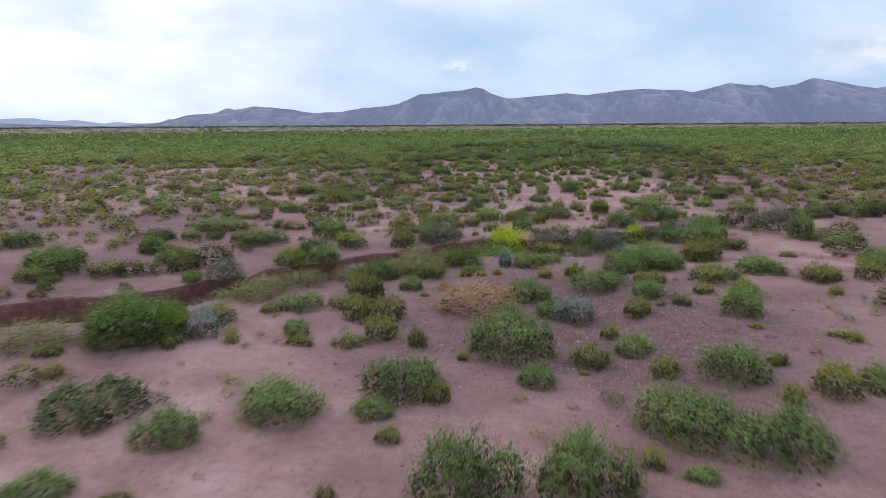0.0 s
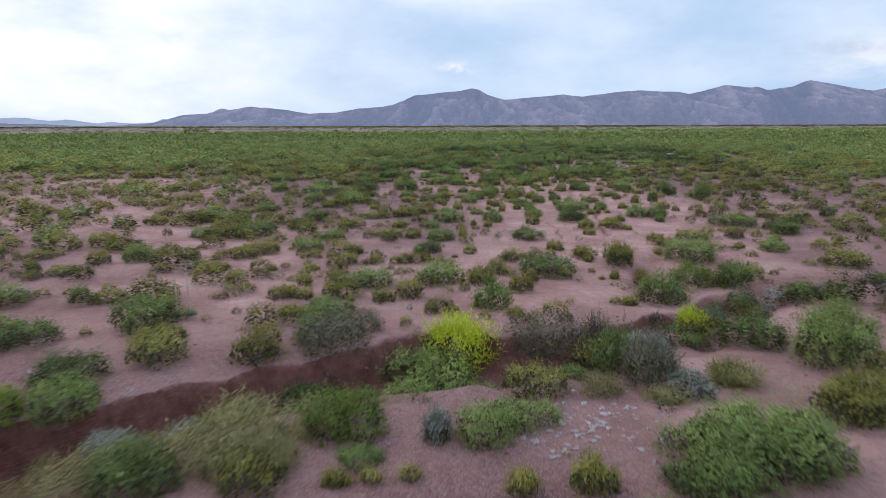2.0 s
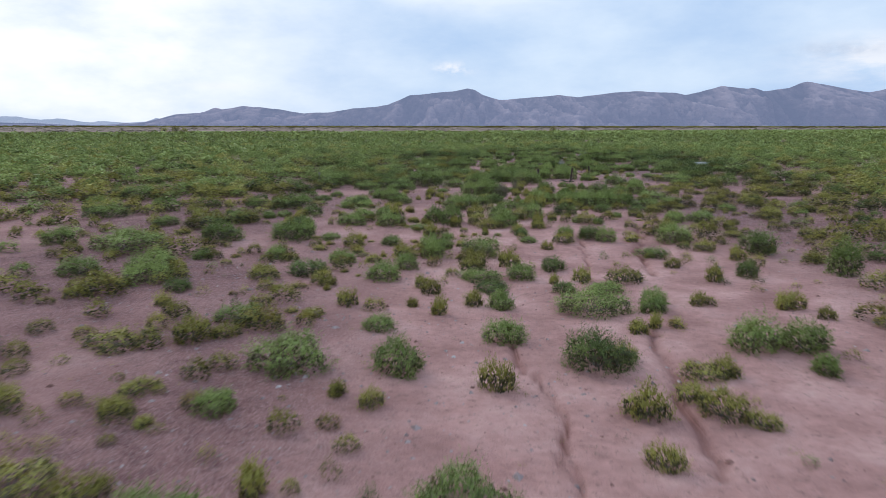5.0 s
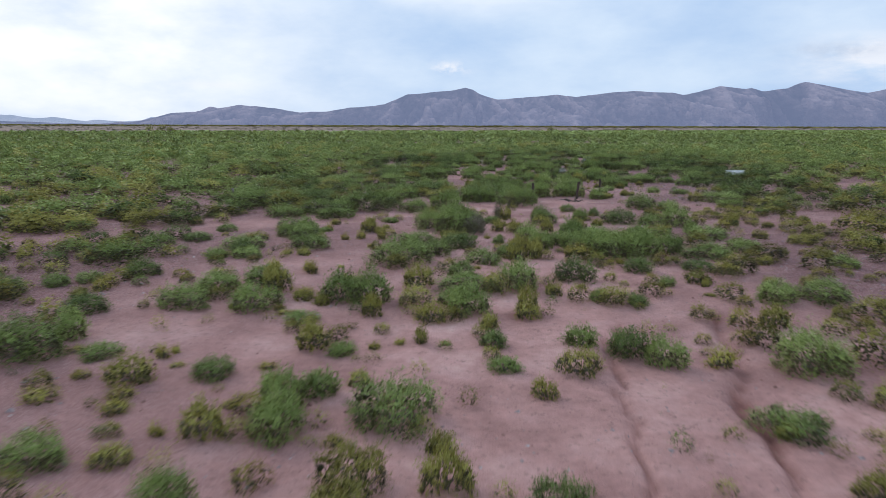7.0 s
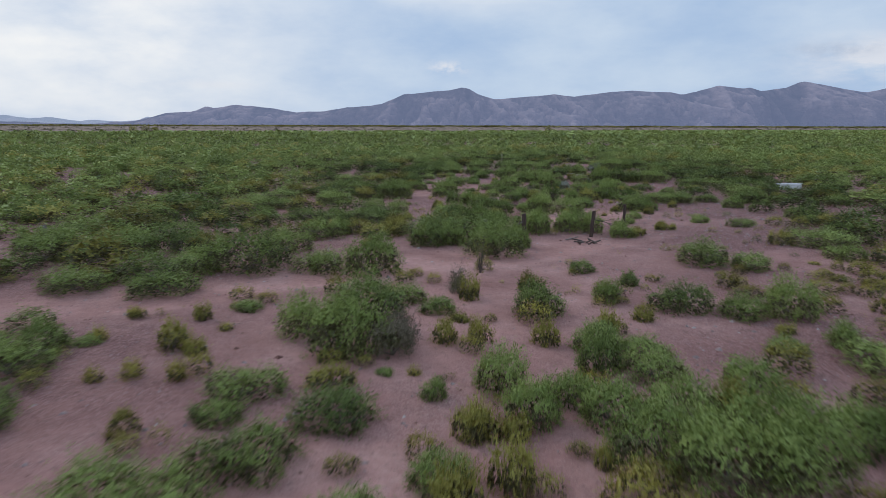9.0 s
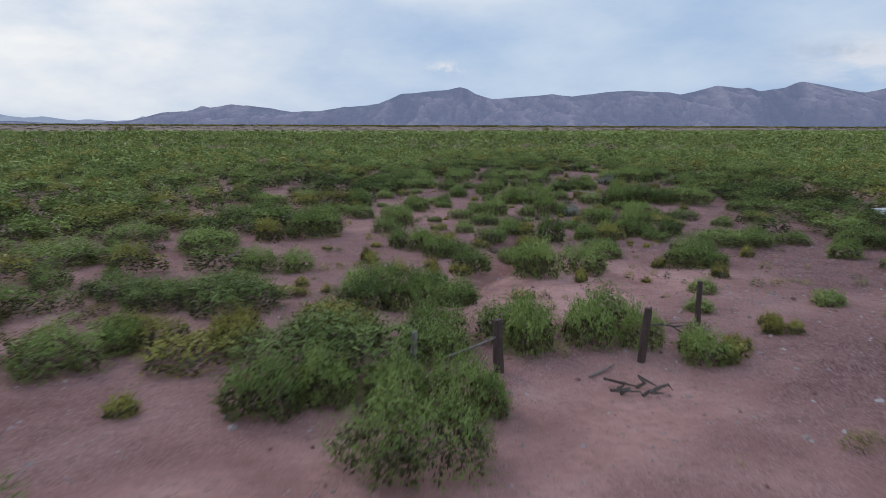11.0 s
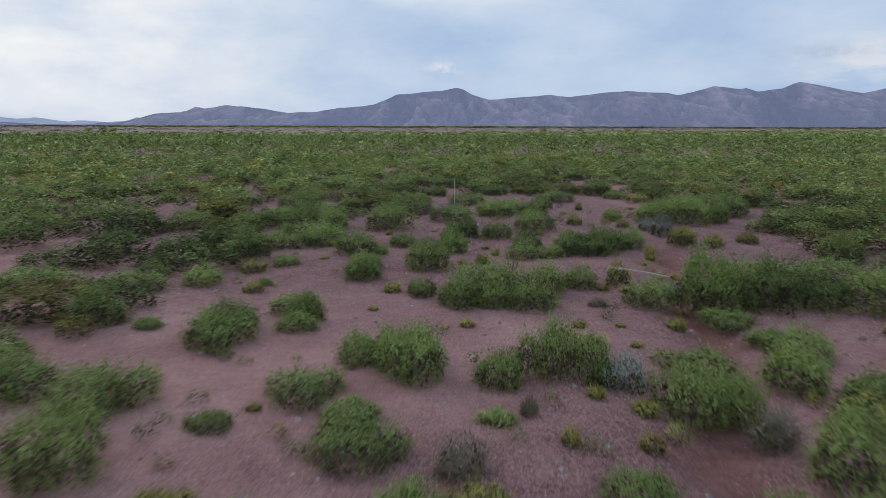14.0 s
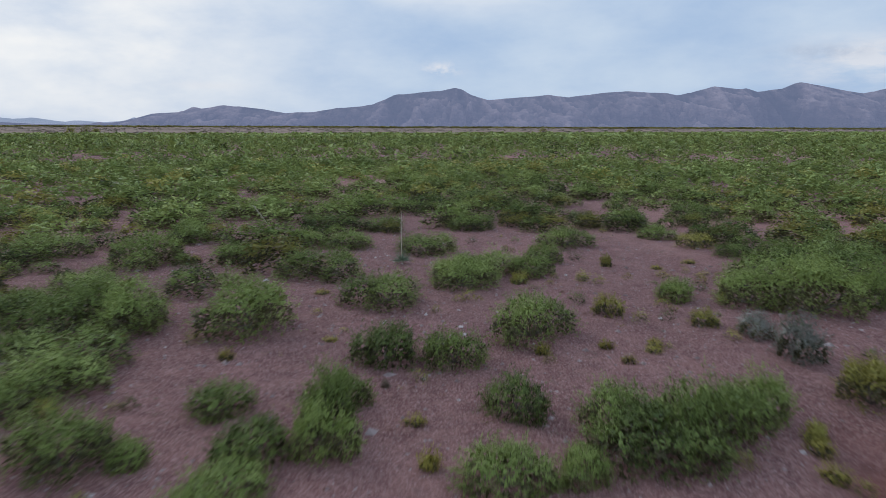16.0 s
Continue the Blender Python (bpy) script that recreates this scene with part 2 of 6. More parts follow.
def hill_material(name, haze_glow, amount):
    """Far hills: scrub and rock, with the haze of kilometres of air mixed in as a blue glow."""
    m, t, b, L = material(name)
    geo = t.nodes.new("ShaderNodeNewGeometry").outputs["Position"]
    mp = t.nodes.new("ShaderNodeMapping")
    mp.inputs["Scale"].default_value = (1, 0.45, 1.6)
    L(geo, mp.inputs[0])
    pos = mp.outputs[0]
    col = ramp(t, tex_noise(t, 0.010, 8, 0.7, pos), (0.38, (0.05, 0.05, 0.04)), (0.5, (0.16, 0.13, 0.105)), (0.62, (0.33, 0.25, 0.20)))
    dots = maths(t, "GREATER_THAN", tex_noise(t, 0.06, 4, 0.7, pos), 0.56)
    col = mixed(t, maths(t, "MULTIPLY", dots, 0.4), col, (0.06, 0.07, 0.045))
    # pale spurs, dark ravines: slope light and shade painted along with rock and scrub
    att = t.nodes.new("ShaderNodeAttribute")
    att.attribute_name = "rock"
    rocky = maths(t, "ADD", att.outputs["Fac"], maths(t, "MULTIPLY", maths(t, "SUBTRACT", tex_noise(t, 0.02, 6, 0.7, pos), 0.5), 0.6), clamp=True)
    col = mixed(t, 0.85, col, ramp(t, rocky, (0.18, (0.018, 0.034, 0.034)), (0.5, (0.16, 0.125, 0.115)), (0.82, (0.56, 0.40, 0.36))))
    L(col, b.inputs["Base Color"])
    b.inputs["Roughness"].default_value = 1.0
    b.inputs["Specular IOR Level"].default_value = 0.0
    bumped(t, b, tex_noise(t, 0.02, 8, 0.7, pos), 1.0, 45)
    # haze put in as blue emission over the hill colour
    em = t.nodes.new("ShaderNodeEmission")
    em.inputs["Color"].default_value = (*haze_glow, 1)
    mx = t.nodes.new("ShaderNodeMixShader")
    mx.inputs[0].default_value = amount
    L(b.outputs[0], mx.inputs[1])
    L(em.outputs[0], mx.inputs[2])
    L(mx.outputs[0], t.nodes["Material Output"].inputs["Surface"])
    return m


SOIL = soil_material()
MESQUITE = leaf_material("mesquite_leaf", (0.080, 0.108, 0.028), (0.250, 0.308, 0.080), (0.430, 0.490, 0.150), 0.16)
TARBUSH = leaf_material("tarbush_leaf", (0.145, 0.128, 0.030), (0.330, 0.292, 0.066), (0.500, 0.455, 0.125), 0.2)
LIME = leaf_material("lime_leaf", (0.120, 0.165, 0.025), (0.235, 0.295, 0.045), (0.360, 0.420, 0.065), 0.35)
YELLOW = leaf_material("yellow_bloom", (0.38, 0.44, 0.025), (0.62, 0.66, 0.04), (0.80, 0.78, 0.07), 0.35)
CUSHION = leaf_material("snakeweed_leaf", (0.20, 0.155, 0.035), (0.38, 0.32, 0.070), (0.50, 0.45, 0.100), 0.2, 0.5, (0.30, 0.17, 0.08))
GREY = leaf_material("sage_leaf", (0.16, 0.16, 0.125), (0.34, 0.335, 0.275), (0.52, 0.51, 0.44), 0.15, 0.4, (0.14, 0.20, 0.07))
TWIG = leaf_material("dry_twig", (0.085, 0.066, 0.046), (0.195, 0.160, 0.105), (0.33, 0.28, 0.19), 0.05, 0.6, (0.17, 0.18, 0.06))
STRAW = leaf_material("straw_grass", (0.20, 0.17, 0.06), (0.36, 0.305, 0.115), (0.50, 0.43, 0.19), 0.2, 0.5, (0.16, 0.20, 0.06))
RUST = leaf_material("rust_grass", (0.34, 0.17, 0.08), (0.58, 0.31, 0.15), (0.72, 0.45, 0.25), 0.2)
# brown twigs whose dark colour carries the shade inside a shrub
INNER_SHADE = leaf_material("inner_twigs", (0.045, 0.040, 0.016), (0.105, 0.092, 0.036), (0.175, 0.150, 0.062), 0.0)
BARK = plain_material("grey_bark", (0.05, 0.038, 0.03), (0.17, 0.135, 0.11), 8)
POST_WOOD = plain_material("weathered_post", (0.030, 0.018, 0.014), (0.13, 0.082, 0.064), 14, 0.9, 0.6)
GREY_WOOD = plain_material("bleached_wood", (0.13, 0.105, 0.09), (0.36, 0.31, 0.27), 10, 0.9, 0.5)
STALK = plain_material("dry_stalk", (0.40, 0.34, 0.24), (0.62, 0.55, 0.42), 12, 0.8, 0.3)
STONE = plain_material("pale_stone", (0.20, 0.135, 0.125), (0.46, 0.36, 0.335), 6, 0.9, 0.4)
PALE_STONE = plain_material("white_stone", (0.36, 0.29, 0.27), (0.60, 0.52, 0.48), 6, 0.9, 0.4)
RED_STONE = plain_material("red_stone", (0.13, 0.055, 0.045), (0.30, 0.15, 0.12), 6, 0.9, 0.4)
YUCCA = leaf_material("yucca_leaf", (0.10, 0.15, 0.09), (0.20, 0.26, 0.16), (0.30, 0.36, 0.24), 0.15)
WHITE_PAINT = plain_material("white_painted_metal", (0.62, 0.62, 0.60), (0.84, 0.84, 0.82), 3, 0.5, 0.1)
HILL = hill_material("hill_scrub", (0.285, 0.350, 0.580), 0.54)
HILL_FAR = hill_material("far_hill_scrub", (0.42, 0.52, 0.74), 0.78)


# ---- helpers for meshes ----
def mesh_object(name, verts, faces, mat, parent=None, label=""):
    me = bpy.data.meshes.new(name)
    me.from_pydata(verts, [], faces)
    me.materials.append(mat)
    ob = new(name, me)
    if parent is not None:
        ob.parent = parent
    if label:
        ob["label"] = label
    return ob


def rounded(tris, share):
    """Turn loose triangles outwards, and give each corner a normal between its face's and the whole's."""
    centre = np.array([0, 0, 0.15 * tris[..., 2].max()])
    out = unit((tris - centre) * np.array([1, 1, 1.2]))
    flat = unit(np.cross(tris[:, 1] - tris[:, 0], tris[:, 2] - tris[:, 0]))
    back = (flat * out.mean(1)).sum(-1) < 0
    tris = np.where(back[:, None, None], tris[:, ::-1], tris)
    out = np.where(back[:, None, None], out[:, ::-1], out)
    flat = np.where(back[:, None], -flat, flat)
    return tris, unit(share * out + (1 - share) * flat[:, None, :])


def leafy_mesh(name, verts, normals, dead, mat, tints=None):
    """A mesh of leaves: corners, three to a leaf, their normals, and which are dead inner twigs, darkened to stand for
    shade.
    """
    n = len(verts)
    me = bpy.data.meshes.new(name)
    me.vertices.add(n)
    me.vertices.foreach_set("co", np.ascontiguousarray(verts, np.float32).ravel())
    me.loops.add(n)
    me.loops.foreach_set("vertex_index", np.arange(n, dtype=np.int32))
    me.polygons.add(n // 3)
    me.polygons.foreach_set("loop_start", np.arange(0, n, 3, dtype=np.int32))
    if tints is not None:
        me.attributes.new("plant_tint", "FLOAT", "POINT")
        me.attributes["plant_tint"].data.foreach_set("value", tints.astype(np.float32))
    me.materials.append(mat)
    me.materials.append(INNER_SHADE)
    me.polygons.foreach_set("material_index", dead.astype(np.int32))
    me.polygons.foreach_set("use_smooth", np.ones(n // 3, bool))
    me.update()
    me.attributes.new("custom_normal", "FLOAT_VECTOR", "POINT")
    me.attributes["custom_normal"].data.foreach_set("vector", np.ascontiguousarray(normals, np.float32).ravel())
    return me


def tri_mesh(name, tris, mat):
    """A mesh from an array of loose triangles, n x 3 x 3."""
    n = len(tris)
    me = bpy.data.meshes.new(name)
    me.vertices.add(3 * n)
    me.vertices.foreach_set("co", np.ascontiguousarray(tris, np.float32).ravel())
    me.loops.add(3 * n)
    me.loops.foreach_set("vertex_index", np.arange(3 * n, dtype=np.int32))
    me.polygons.add(n)
    me.polygons.foreach_set("loop_start", np.arange(0, 3 * n, 3, dtype=np.int32))
    me.materials.append(mat)
    me.update()
    return me


def part(name, bm, mat, parent, label=""):
    me = bpy.data.meshes.new(name)
    bm.to_mesh(me)
    bm.free()
    me.materials.append(mat)
    ob = new(name, me)
    ob.parent = parent
    if label:
        ob["label"] = label
    return ob


def tube(bm, points, radii, sides=6):
    """A tapered limb through points."""
    rings = []
    for k, p in enumerate(points):
        d = (Vector(points[min(k + 1, len(points) - 1)]) - Vector(points[max(k - 1, 0)])).normalized()
        a = d.orthogonal().normalized()
        b = d.cross(a)
        rings.append([bm.verts.new(Vector(p) + radii[k] * (math.cos(s) * a + math.sin(s) * b)) for s in (2 * math.pi * q / sides for q in range(sides))])
    for r, q in zip(rings, rings[1:]):
        for k in range(sides):
            bm.faces.new((r[k], r[(k + 1) % sides], q[(k + 1) % sides], q[k]))
    bm.faces.new(rings[-1])
    bm.faces.new(rings[0][::-1])


def unit(v):
    return v / np.maximum(np.linalg.norm(v, axis=-1, keepdims=True), 1e-9)


# ---- ground: one sheet to the horizon ----
def spaced(fine_from, fine_to, fine, out_from, out_to, grow=1.16):
    mid = list(np.arange(fine_from, fine_to, fine))
    lo, hi, d = [fine_from], [mid[-1]], fine
    while lo[-1] > out_from:
        d *= grow
        lo.append(lo[-1] - d)
    d = fine
    while hi[-1] < out_to:
        d *= grow
        hi.append(hi[-1] + d)
    return np.array(lo[:0:-1] + mid + hi[1:])


def build_ground():
    xs = np.unique(np.round(np.concatenate([spaced(-24, 46, 0.45, -4700, 4700, 1.2), np.arange(-22, 4, 0.2), np.arange(4, 18, 0.1)]), 3))
    ys = np.concatenate([spaced(12, 29, 0.5, -400, 29), np.arange(29, 52, 0.15), np.arange(52, 56, 0.3), spaced(56, 205, 0.5, 56, 4800, 1.2)])
    ys = np.unique(np.round(ys, 4))
    X, Y = np.meshgrid(xs, ys)
    Z = land(X, Y)
    nx, ny = len(xs), len(ys)
    me = bpy.data.meshes.new("ground")
    me.vertices.add(nx * ny)
    me.vertices.foreach_set("co", np.stack([X, Y, Z], -1).astype(np.float32).ravel())
    i, j = np.meshgrid(np.arange(nx - 1), np.arange(ny - 1))
    a = (j * nx + i).ravel()
    quads = np.stack([a, a + 1, a + nx + 1, a + nx], -1).astype(np.int32)
    me.loops.add(quads.size)
    me.loops.foreach_set("vertex_index", quads.ravel())
    me.polygons.add(len(quads))
    me.polygons.foreach_set("loop_start", np.arange(0, quads.size, 4, dtype=np.int32))
    me.polygons.foreach_set("use_smooth", np.ones(len(quads), bool))
    # soil kinds: gravel, red bank earth, far dry grassland
    off = off_line(X, Y, DIRT_TRACK)
    gravel = 0.58 + 0.60 * vnoise(X, Y, 13) + 0.25 * vnoise(X + 70, Y, 4)
    gravel = gravel + 0.40 * step(95, 135, Y) - 1.5 * np.exp(-(((X - 9.5) / 7.5) ** 2 + ((Y - 72) / 13) ** 2)) - 0.3 * np.exp(-(((X + 9) / 7) ** 2 + ((Y - 18) / 7) ** 2)) - 1.4 * np.exp(-(((X - 20) / 8) ** 2 + ((Y - 136.5) / 6) ** 2))
    gravel = np.clip(gravel - 0.45 * (1 - step(1.2, 2.6, off)), 0, 1)
    g = gully(X, Y)
    v = past_rim(X, Y)
    bank = np.clip(g / 0.3, 0, 1) * (step(-1.6, -0.8, v) + 0.35 * (1 - step(-1.6, -0.8, v)))
    cut = np.zeros_like(X)
    for line, wide, deep in RILLS:
        cut = np.maximum(cut, np.exp(-(off_line(X + 0.30 * vnoise(X, Y, 1.3) + 0.16 * vnoise(X, Y, 0.45), Y, line) / (0.8 * wide)) ** 2))
    bank = np.maximum(bank, cut * (0.6 + 0.4 * vnoise(X, Y, 1.7)))
    edge = 650 + 0.46 * X
    plain = step(-40, 20, Y - edge) * (1 - step(3000, 3300, Y))
    me.color_attributes.new("soil", "FLOAT_COLOR", "POINT")
    me.color_attributes["soil"].data.foreach_set("color", np.stack([gravel, bank, plain, np.ones_like(X)], -1).astype(np.float32).ravel())
    me.materials.append(SOIL)
    me.update()
    me.validate()
    return tagged(new("ground", me), "pinkish desert soil with grey gravel and a red-banked wash", "ground", kind="structure")


build_ground()


# ---- hills on the horizon ----
def build_hills(name, label, y0, depth, crest, mat, seed, foot):
    """A range whose crest heights follow a few summits and saddles, cut by ravines towards the plain."""
    cx, cz = np.array([c[0] for c in crest], float), np.array([c[1] for c in crest], float)
    xs, vs = np.linspace(cx[0], cx[-1], 620), np.linspace(0, 1, 51)
    X, V = np.meshgrid(xs, vs)
    top = np.interp(X, cx, cz) + 2.5 * vnoise(X, 0 * X + seed, 70) + 1.0 * vnoise(X, 0 * X + seed + 5, 30)
    rise = np.clip(V / 0.62, 0, 1)
    fall = np.clip((V - 0.62) / 0.38, 0, 1)
    ridge = lambda n: 1 - 2 * np.abs(n)
    bent = X + 110 * vnoise(X, V * 520, 240) + 40 * vnoise(X + 500, V * 300, 90)
    deep = V * 420 + 60 * vnoise(X, V * 400, 120)
    spur = 0.8 * ridge(vnoise(bent, deep * 0.5 + seed * 7, 190)) + 0.6 * ridge(vnoise(bent + 33, deep, 84)) + 0.45 * ridge(vnoise(X + 0.4 * bent, deep * 1.3, 38)) + 0.3 * vnoise(X, deep * 2, 17) - 0.6
    shape = (0.10 * rise + 0.90 * rise ** (1.9 + 0.5 * vnoise(X, 0 * X + 3 * seed, 380))) * (1 - fall ** 2)
    Z = foot + top * np.clip(shape + 2.6 * spur * rise * (1 - rise) ** 1.5, 0, 0.10 + 0.90 * rise)
    Y = y0 + depth * V
    n = len(xs)
    i, j = np.meshgrid(np.arange(n - 1), np.arange(len(vs) - 1))
    a = (j * n + i).ravel()
    quads = np.stack([a, a + 1, a + n + 1, a + n], -1)
    ob = mesh_object(name, np.stack([X, Y, Z], -1).reshape(-1, 3).tolist(), quads.tolist(), mat)
    # bare rock on spurs, scrub in ravines; colour carries the relief's light and shade
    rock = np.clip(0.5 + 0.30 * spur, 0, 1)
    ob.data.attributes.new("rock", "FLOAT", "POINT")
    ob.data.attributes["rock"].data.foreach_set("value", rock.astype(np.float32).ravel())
    for p in ob.data.polygons:
        p.use_smooth = True
    return tagged(ob, label, "hills", kind="structure")

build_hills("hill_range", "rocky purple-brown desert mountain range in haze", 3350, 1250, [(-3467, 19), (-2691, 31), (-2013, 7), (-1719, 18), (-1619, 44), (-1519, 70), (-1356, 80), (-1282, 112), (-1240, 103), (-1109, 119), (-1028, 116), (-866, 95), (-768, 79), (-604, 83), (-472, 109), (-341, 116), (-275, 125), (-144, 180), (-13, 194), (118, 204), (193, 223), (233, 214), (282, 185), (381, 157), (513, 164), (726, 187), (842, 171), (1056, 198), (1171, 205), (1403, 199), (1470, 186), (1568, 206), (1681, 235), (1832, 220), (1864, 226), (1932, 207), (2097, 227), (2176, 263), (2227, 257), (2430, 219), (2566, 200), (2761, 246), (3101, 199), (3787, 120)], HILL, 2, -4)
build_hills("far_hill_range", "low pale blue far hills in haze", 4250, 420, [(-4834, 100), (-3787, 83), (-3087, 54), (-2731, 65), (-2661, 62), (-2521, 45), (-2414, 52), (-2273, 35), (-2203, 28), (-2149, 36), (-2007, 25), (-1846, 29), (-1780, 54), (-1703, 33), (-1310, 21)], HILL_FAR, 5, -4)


# ---- shrubs ----
def blades(base, way, long, wide, r, bend=0.25, face=None):
    """Leaf triangles: base points, directions, lengths, widths."""
    side = unit(np.cross(way, r.normal(size=way.shape) if face is None else face))
    tip = base + way * long[:, None] + np.array([0, 0, -1.0]) * (bend * long)[:, None]
    s = side * (wide / 2)[:, None]
    return np.stack([base - s, base + s, tip], 1)


def crown(width, height, lumps, sprays, leaves, leaf, slim, r, upright=0.5, shaggy=0.15, inner=(0, 0.1, 0.5)):
    """A shrub's crown: rounded clumps grown together, each a coat of sprays of small leaves over broader inner ones.
    Gives the leaves' corners, their normals, which of them are low inner twigs coloured dark for shade, and middles for
    the limbs."""
    R = width / 2
    k = np.arange(lumps)
    a = 2.4 * k + r.uniform(0, 6.28) + r.normal(0, 0.35, lumps)
    rad = R * np.minimum(1.0, (1.22 / math.sqrt(lumps) + 0.02) * r.uniform(0.78, 1.2, lumps))
    d = (R - 0.82 * rad) * np.sqrt(k / max(lumps - 1, 1)) * r.uniform(0.85, 1.1, lumps)
    top = height * (1 - 0.42 * (d / R) ** 2) * r.uniform(0.72, 1.06, lumps)
    top[0] = height * r.uniform(0.92, 1.0)
    mid = np.stack([d * np.cos(a), d * np.sin(a), 0.3 * top], -1)
    semi = np.stack([rad * r.uniform(0.85, 1.15, lumps), rad * r.uniform(0.85, 1.15, lumps), 0.7 * top], -1)

    def on_clumps(n, low, high, ragged):
        """Places on the outsides of the clumps, and the way out at each."""
        many = 4 * n
        c = r.choice(lumps, many, p=rad ** 2 / (rad ** 2).sum())
        up, turn = r.uniform(-0.45, 1.0, many), r.uniform(0, 2 * math.pi, many)
        flat = np.sqrt(1 - up * up)
        way = np.stack([flat * np.cos(turn), flat * np.sin(turn), up], -1)
        far = np.where(r.random(many) < 0.78, r.uniform(low, high, many), r.uniform(high - 0.05, high + ragged, many))
        p = mid[c] + way * semi[c] * far[:, None]
        inside = (((p[:, None] - mid[None]) / semi[None]) ** 2).sum(-1) < 0.6 * high
        inside[np.arange(many), c] = False
        good = np.nonzero(~inside.any(1))[0][:n]
        p, out = p[good], unit(way[good] / semi[c[good]])
        p[:, 2] = np.maximum(p[:, 2], 0.015 * height)
        return p, out

    p, out = on_clumps(sprays, 0.66, 1.0, shaggy)
    axis = unit(0.75 * out + np.array([0, 0, 0.7 * upright]) + r.normal(0, 0.34, p.shape))
    s = np.tile(np.linspace(-0.9, 0.8, leaves) if leaves > 1 else np.array([-0.3]), len(p))[:, None]
    axis, out, base = np.repeat(axis, leaves, 0), np.repeat(out, leaves, 0), np.repeat(p, leaves, 0)
    base = base + axis * s * leaf * (1.3 if leaves > 1 else 0.5) + r.normal(0, 0.25 * leaf, base.shape)
    ahead = unit(0.7 * axis + r.normal(0, 0.62, base.shape) + np.array([0, 0, 0.2 * upright]))
    long = leaf * r.uniform(0.6, 1.35, len(base))
    wide = long * slim
    side = None if leaves > 1 else out + r.normal(0, 0.4, out.shape)
    if inner[0]:
        p2, out2 = on_clumps(inner[0], 0.42, 0.74, 0.0)
        ahead2 = unit(r.normal(0, 0.7, p2.shape) + np.array([0, 0, 0.5 * upright]) + 0.2 * out2)
        long2 = inner[1] * r.uniform(0.6, 1.3, len(p2))
        base, out, ahead = np.concatenate([base, p2 - 0.4 * long2[:, None] * ahead2]), np.concatenate([out, out2]), np.concatenate([ahead, ahead2])
        long, wide = np.concatenate([long, long2]), np.concatenate([wide, long2 * inner[2]])
        side = out + r.normal(0, 0.55, out.shape)
    base[:, 2] = np.maximum(base[:, 2], 0.0)
    tris = blades(base, ahead, long, wide, r, 0.2, side)
    own = unit(np.cross(tris[:, 1] - tris[:, 0], tris[:, 2] - tris[:, 0]))
    turned = (own * out).sum(-1) < 0
    tris = np.where(turned[:, None, None], tris[:, ::-1], tris)
    own = np.where(turned[:, None], -own, own)
    soft = 0.6 if leaves > 1 else 0.8
    normals = np.repeat(unit(soft * out + (1 - soft) * own), 3, 0)
    ends = mid[r.integers(0, lumps, 26)]
    spot = unit(r.normal(size=(26, 3)) * np.array([1, 1, 0.5]) + np.array([0, 0, 0.5]))
    limbs = ends + 0.55 * spot * np.array([rad.mean(), rad.mean(), 0.5 * height])
    limbs[:, 2] = np.maximum(limbs[:, 2], 0.25 * height)
    # low inner leaves take the dark twig colour as painted shade
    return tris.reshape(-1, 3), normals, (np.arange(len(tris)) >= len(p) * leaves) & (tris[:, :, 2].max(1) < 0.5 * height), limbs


def limbs_mesh(name, mids, spread, thick, r, mat):
    """Limbs that fork from one foot."""
    bm = bmesh.new()
    foot = bm.verts.new((0, 0, -0.08))
    for k, q in enumerate(mids):
        pts = [(0.10 * q[0], 0.10 * q[1], 0.02), (0.55 * q[0] + r.normal(0, 0.05 * spread), 0.55 * q[1] + r.normal(0, 0.05 * spread), 0.45 * q[2]), (q[0], q[1], q[2] * 1.1)]
        before = len(bm.verts)
        tube(bm, pts, [thick, thick * 0.65, thick * 0.2], 3)
        bm.verts.ensure_lookup_table()
        ring = [bm.verts[before + n] for n in range(3)]
        for n in range(3):
            bm.faces.new((foot, ring[(n + 1) % 3], ring[n]))
    me = bpy.data.meshes.new(name)
    bm.to_mesh(me)
    bm.free()
    me.materials.append(mat)
    return me


# kind: leaf material, width classes, clumps, sprays and inner leaves of each, leaves a spray, leaf length, slimness, uprightness, shagginess
KINDS = {
    "mesquite": (MESQUITE, (0.8, 1.5, 2.4, 3.4), (4, 7, 11, 15), (210, 420, 640, 850), (260, 640, 1200, 1800), 8, 0.070, 0.24, 0.45, 0.26),
    "tarbush": (TARBUSH, (0.5, 1.0, 1.8), (4, 7, 11), (110, 210, 330), (160, 360, 800), 7, 0.052, 0.32, 0.9, 0.22),
    "lime": (LIME, (1.5, 2.4), (7, 11), (340, 500), (640, 1200), 8, 0.080, 0.30, 0.6, 0.24),
    "yellow": (YELLOW, (0.8, 1.6), (7, 11), (280, 430), (260, 600), 7, 0.09, 0.22, 1.7, 0.28),
    "cushion": (CUSHION, (0.3, 0.6), (1, 1), (80, 140), (60, 120), 5, 0.050, 0.26, 0.9, 0.14),
    "grey": (GREY, (0.7, 1.3), (5, 9), (200, 310), (220, 480), 7, 0.070, 0.26, 0.8, 0.24),
    "twiggy": (TWIG, (0.9, 1.7, 2.6), (4, 7, 10), (240, 380, 520), (160, 380, 700), 7, 0.12, 0.10, 0.7, 0.28),
    "straw": (STRAW, (0.8, 1.6), (3, 6), (300, 440), (100, 200), 4, 0.22, 0.07, 1.0, 0.15),
    "rust": (RUST, (1.2, 2.2), (6, 10), (460, 700), (200, 400), 4, 0.20, 0.07, 0.7, 0.15),
}
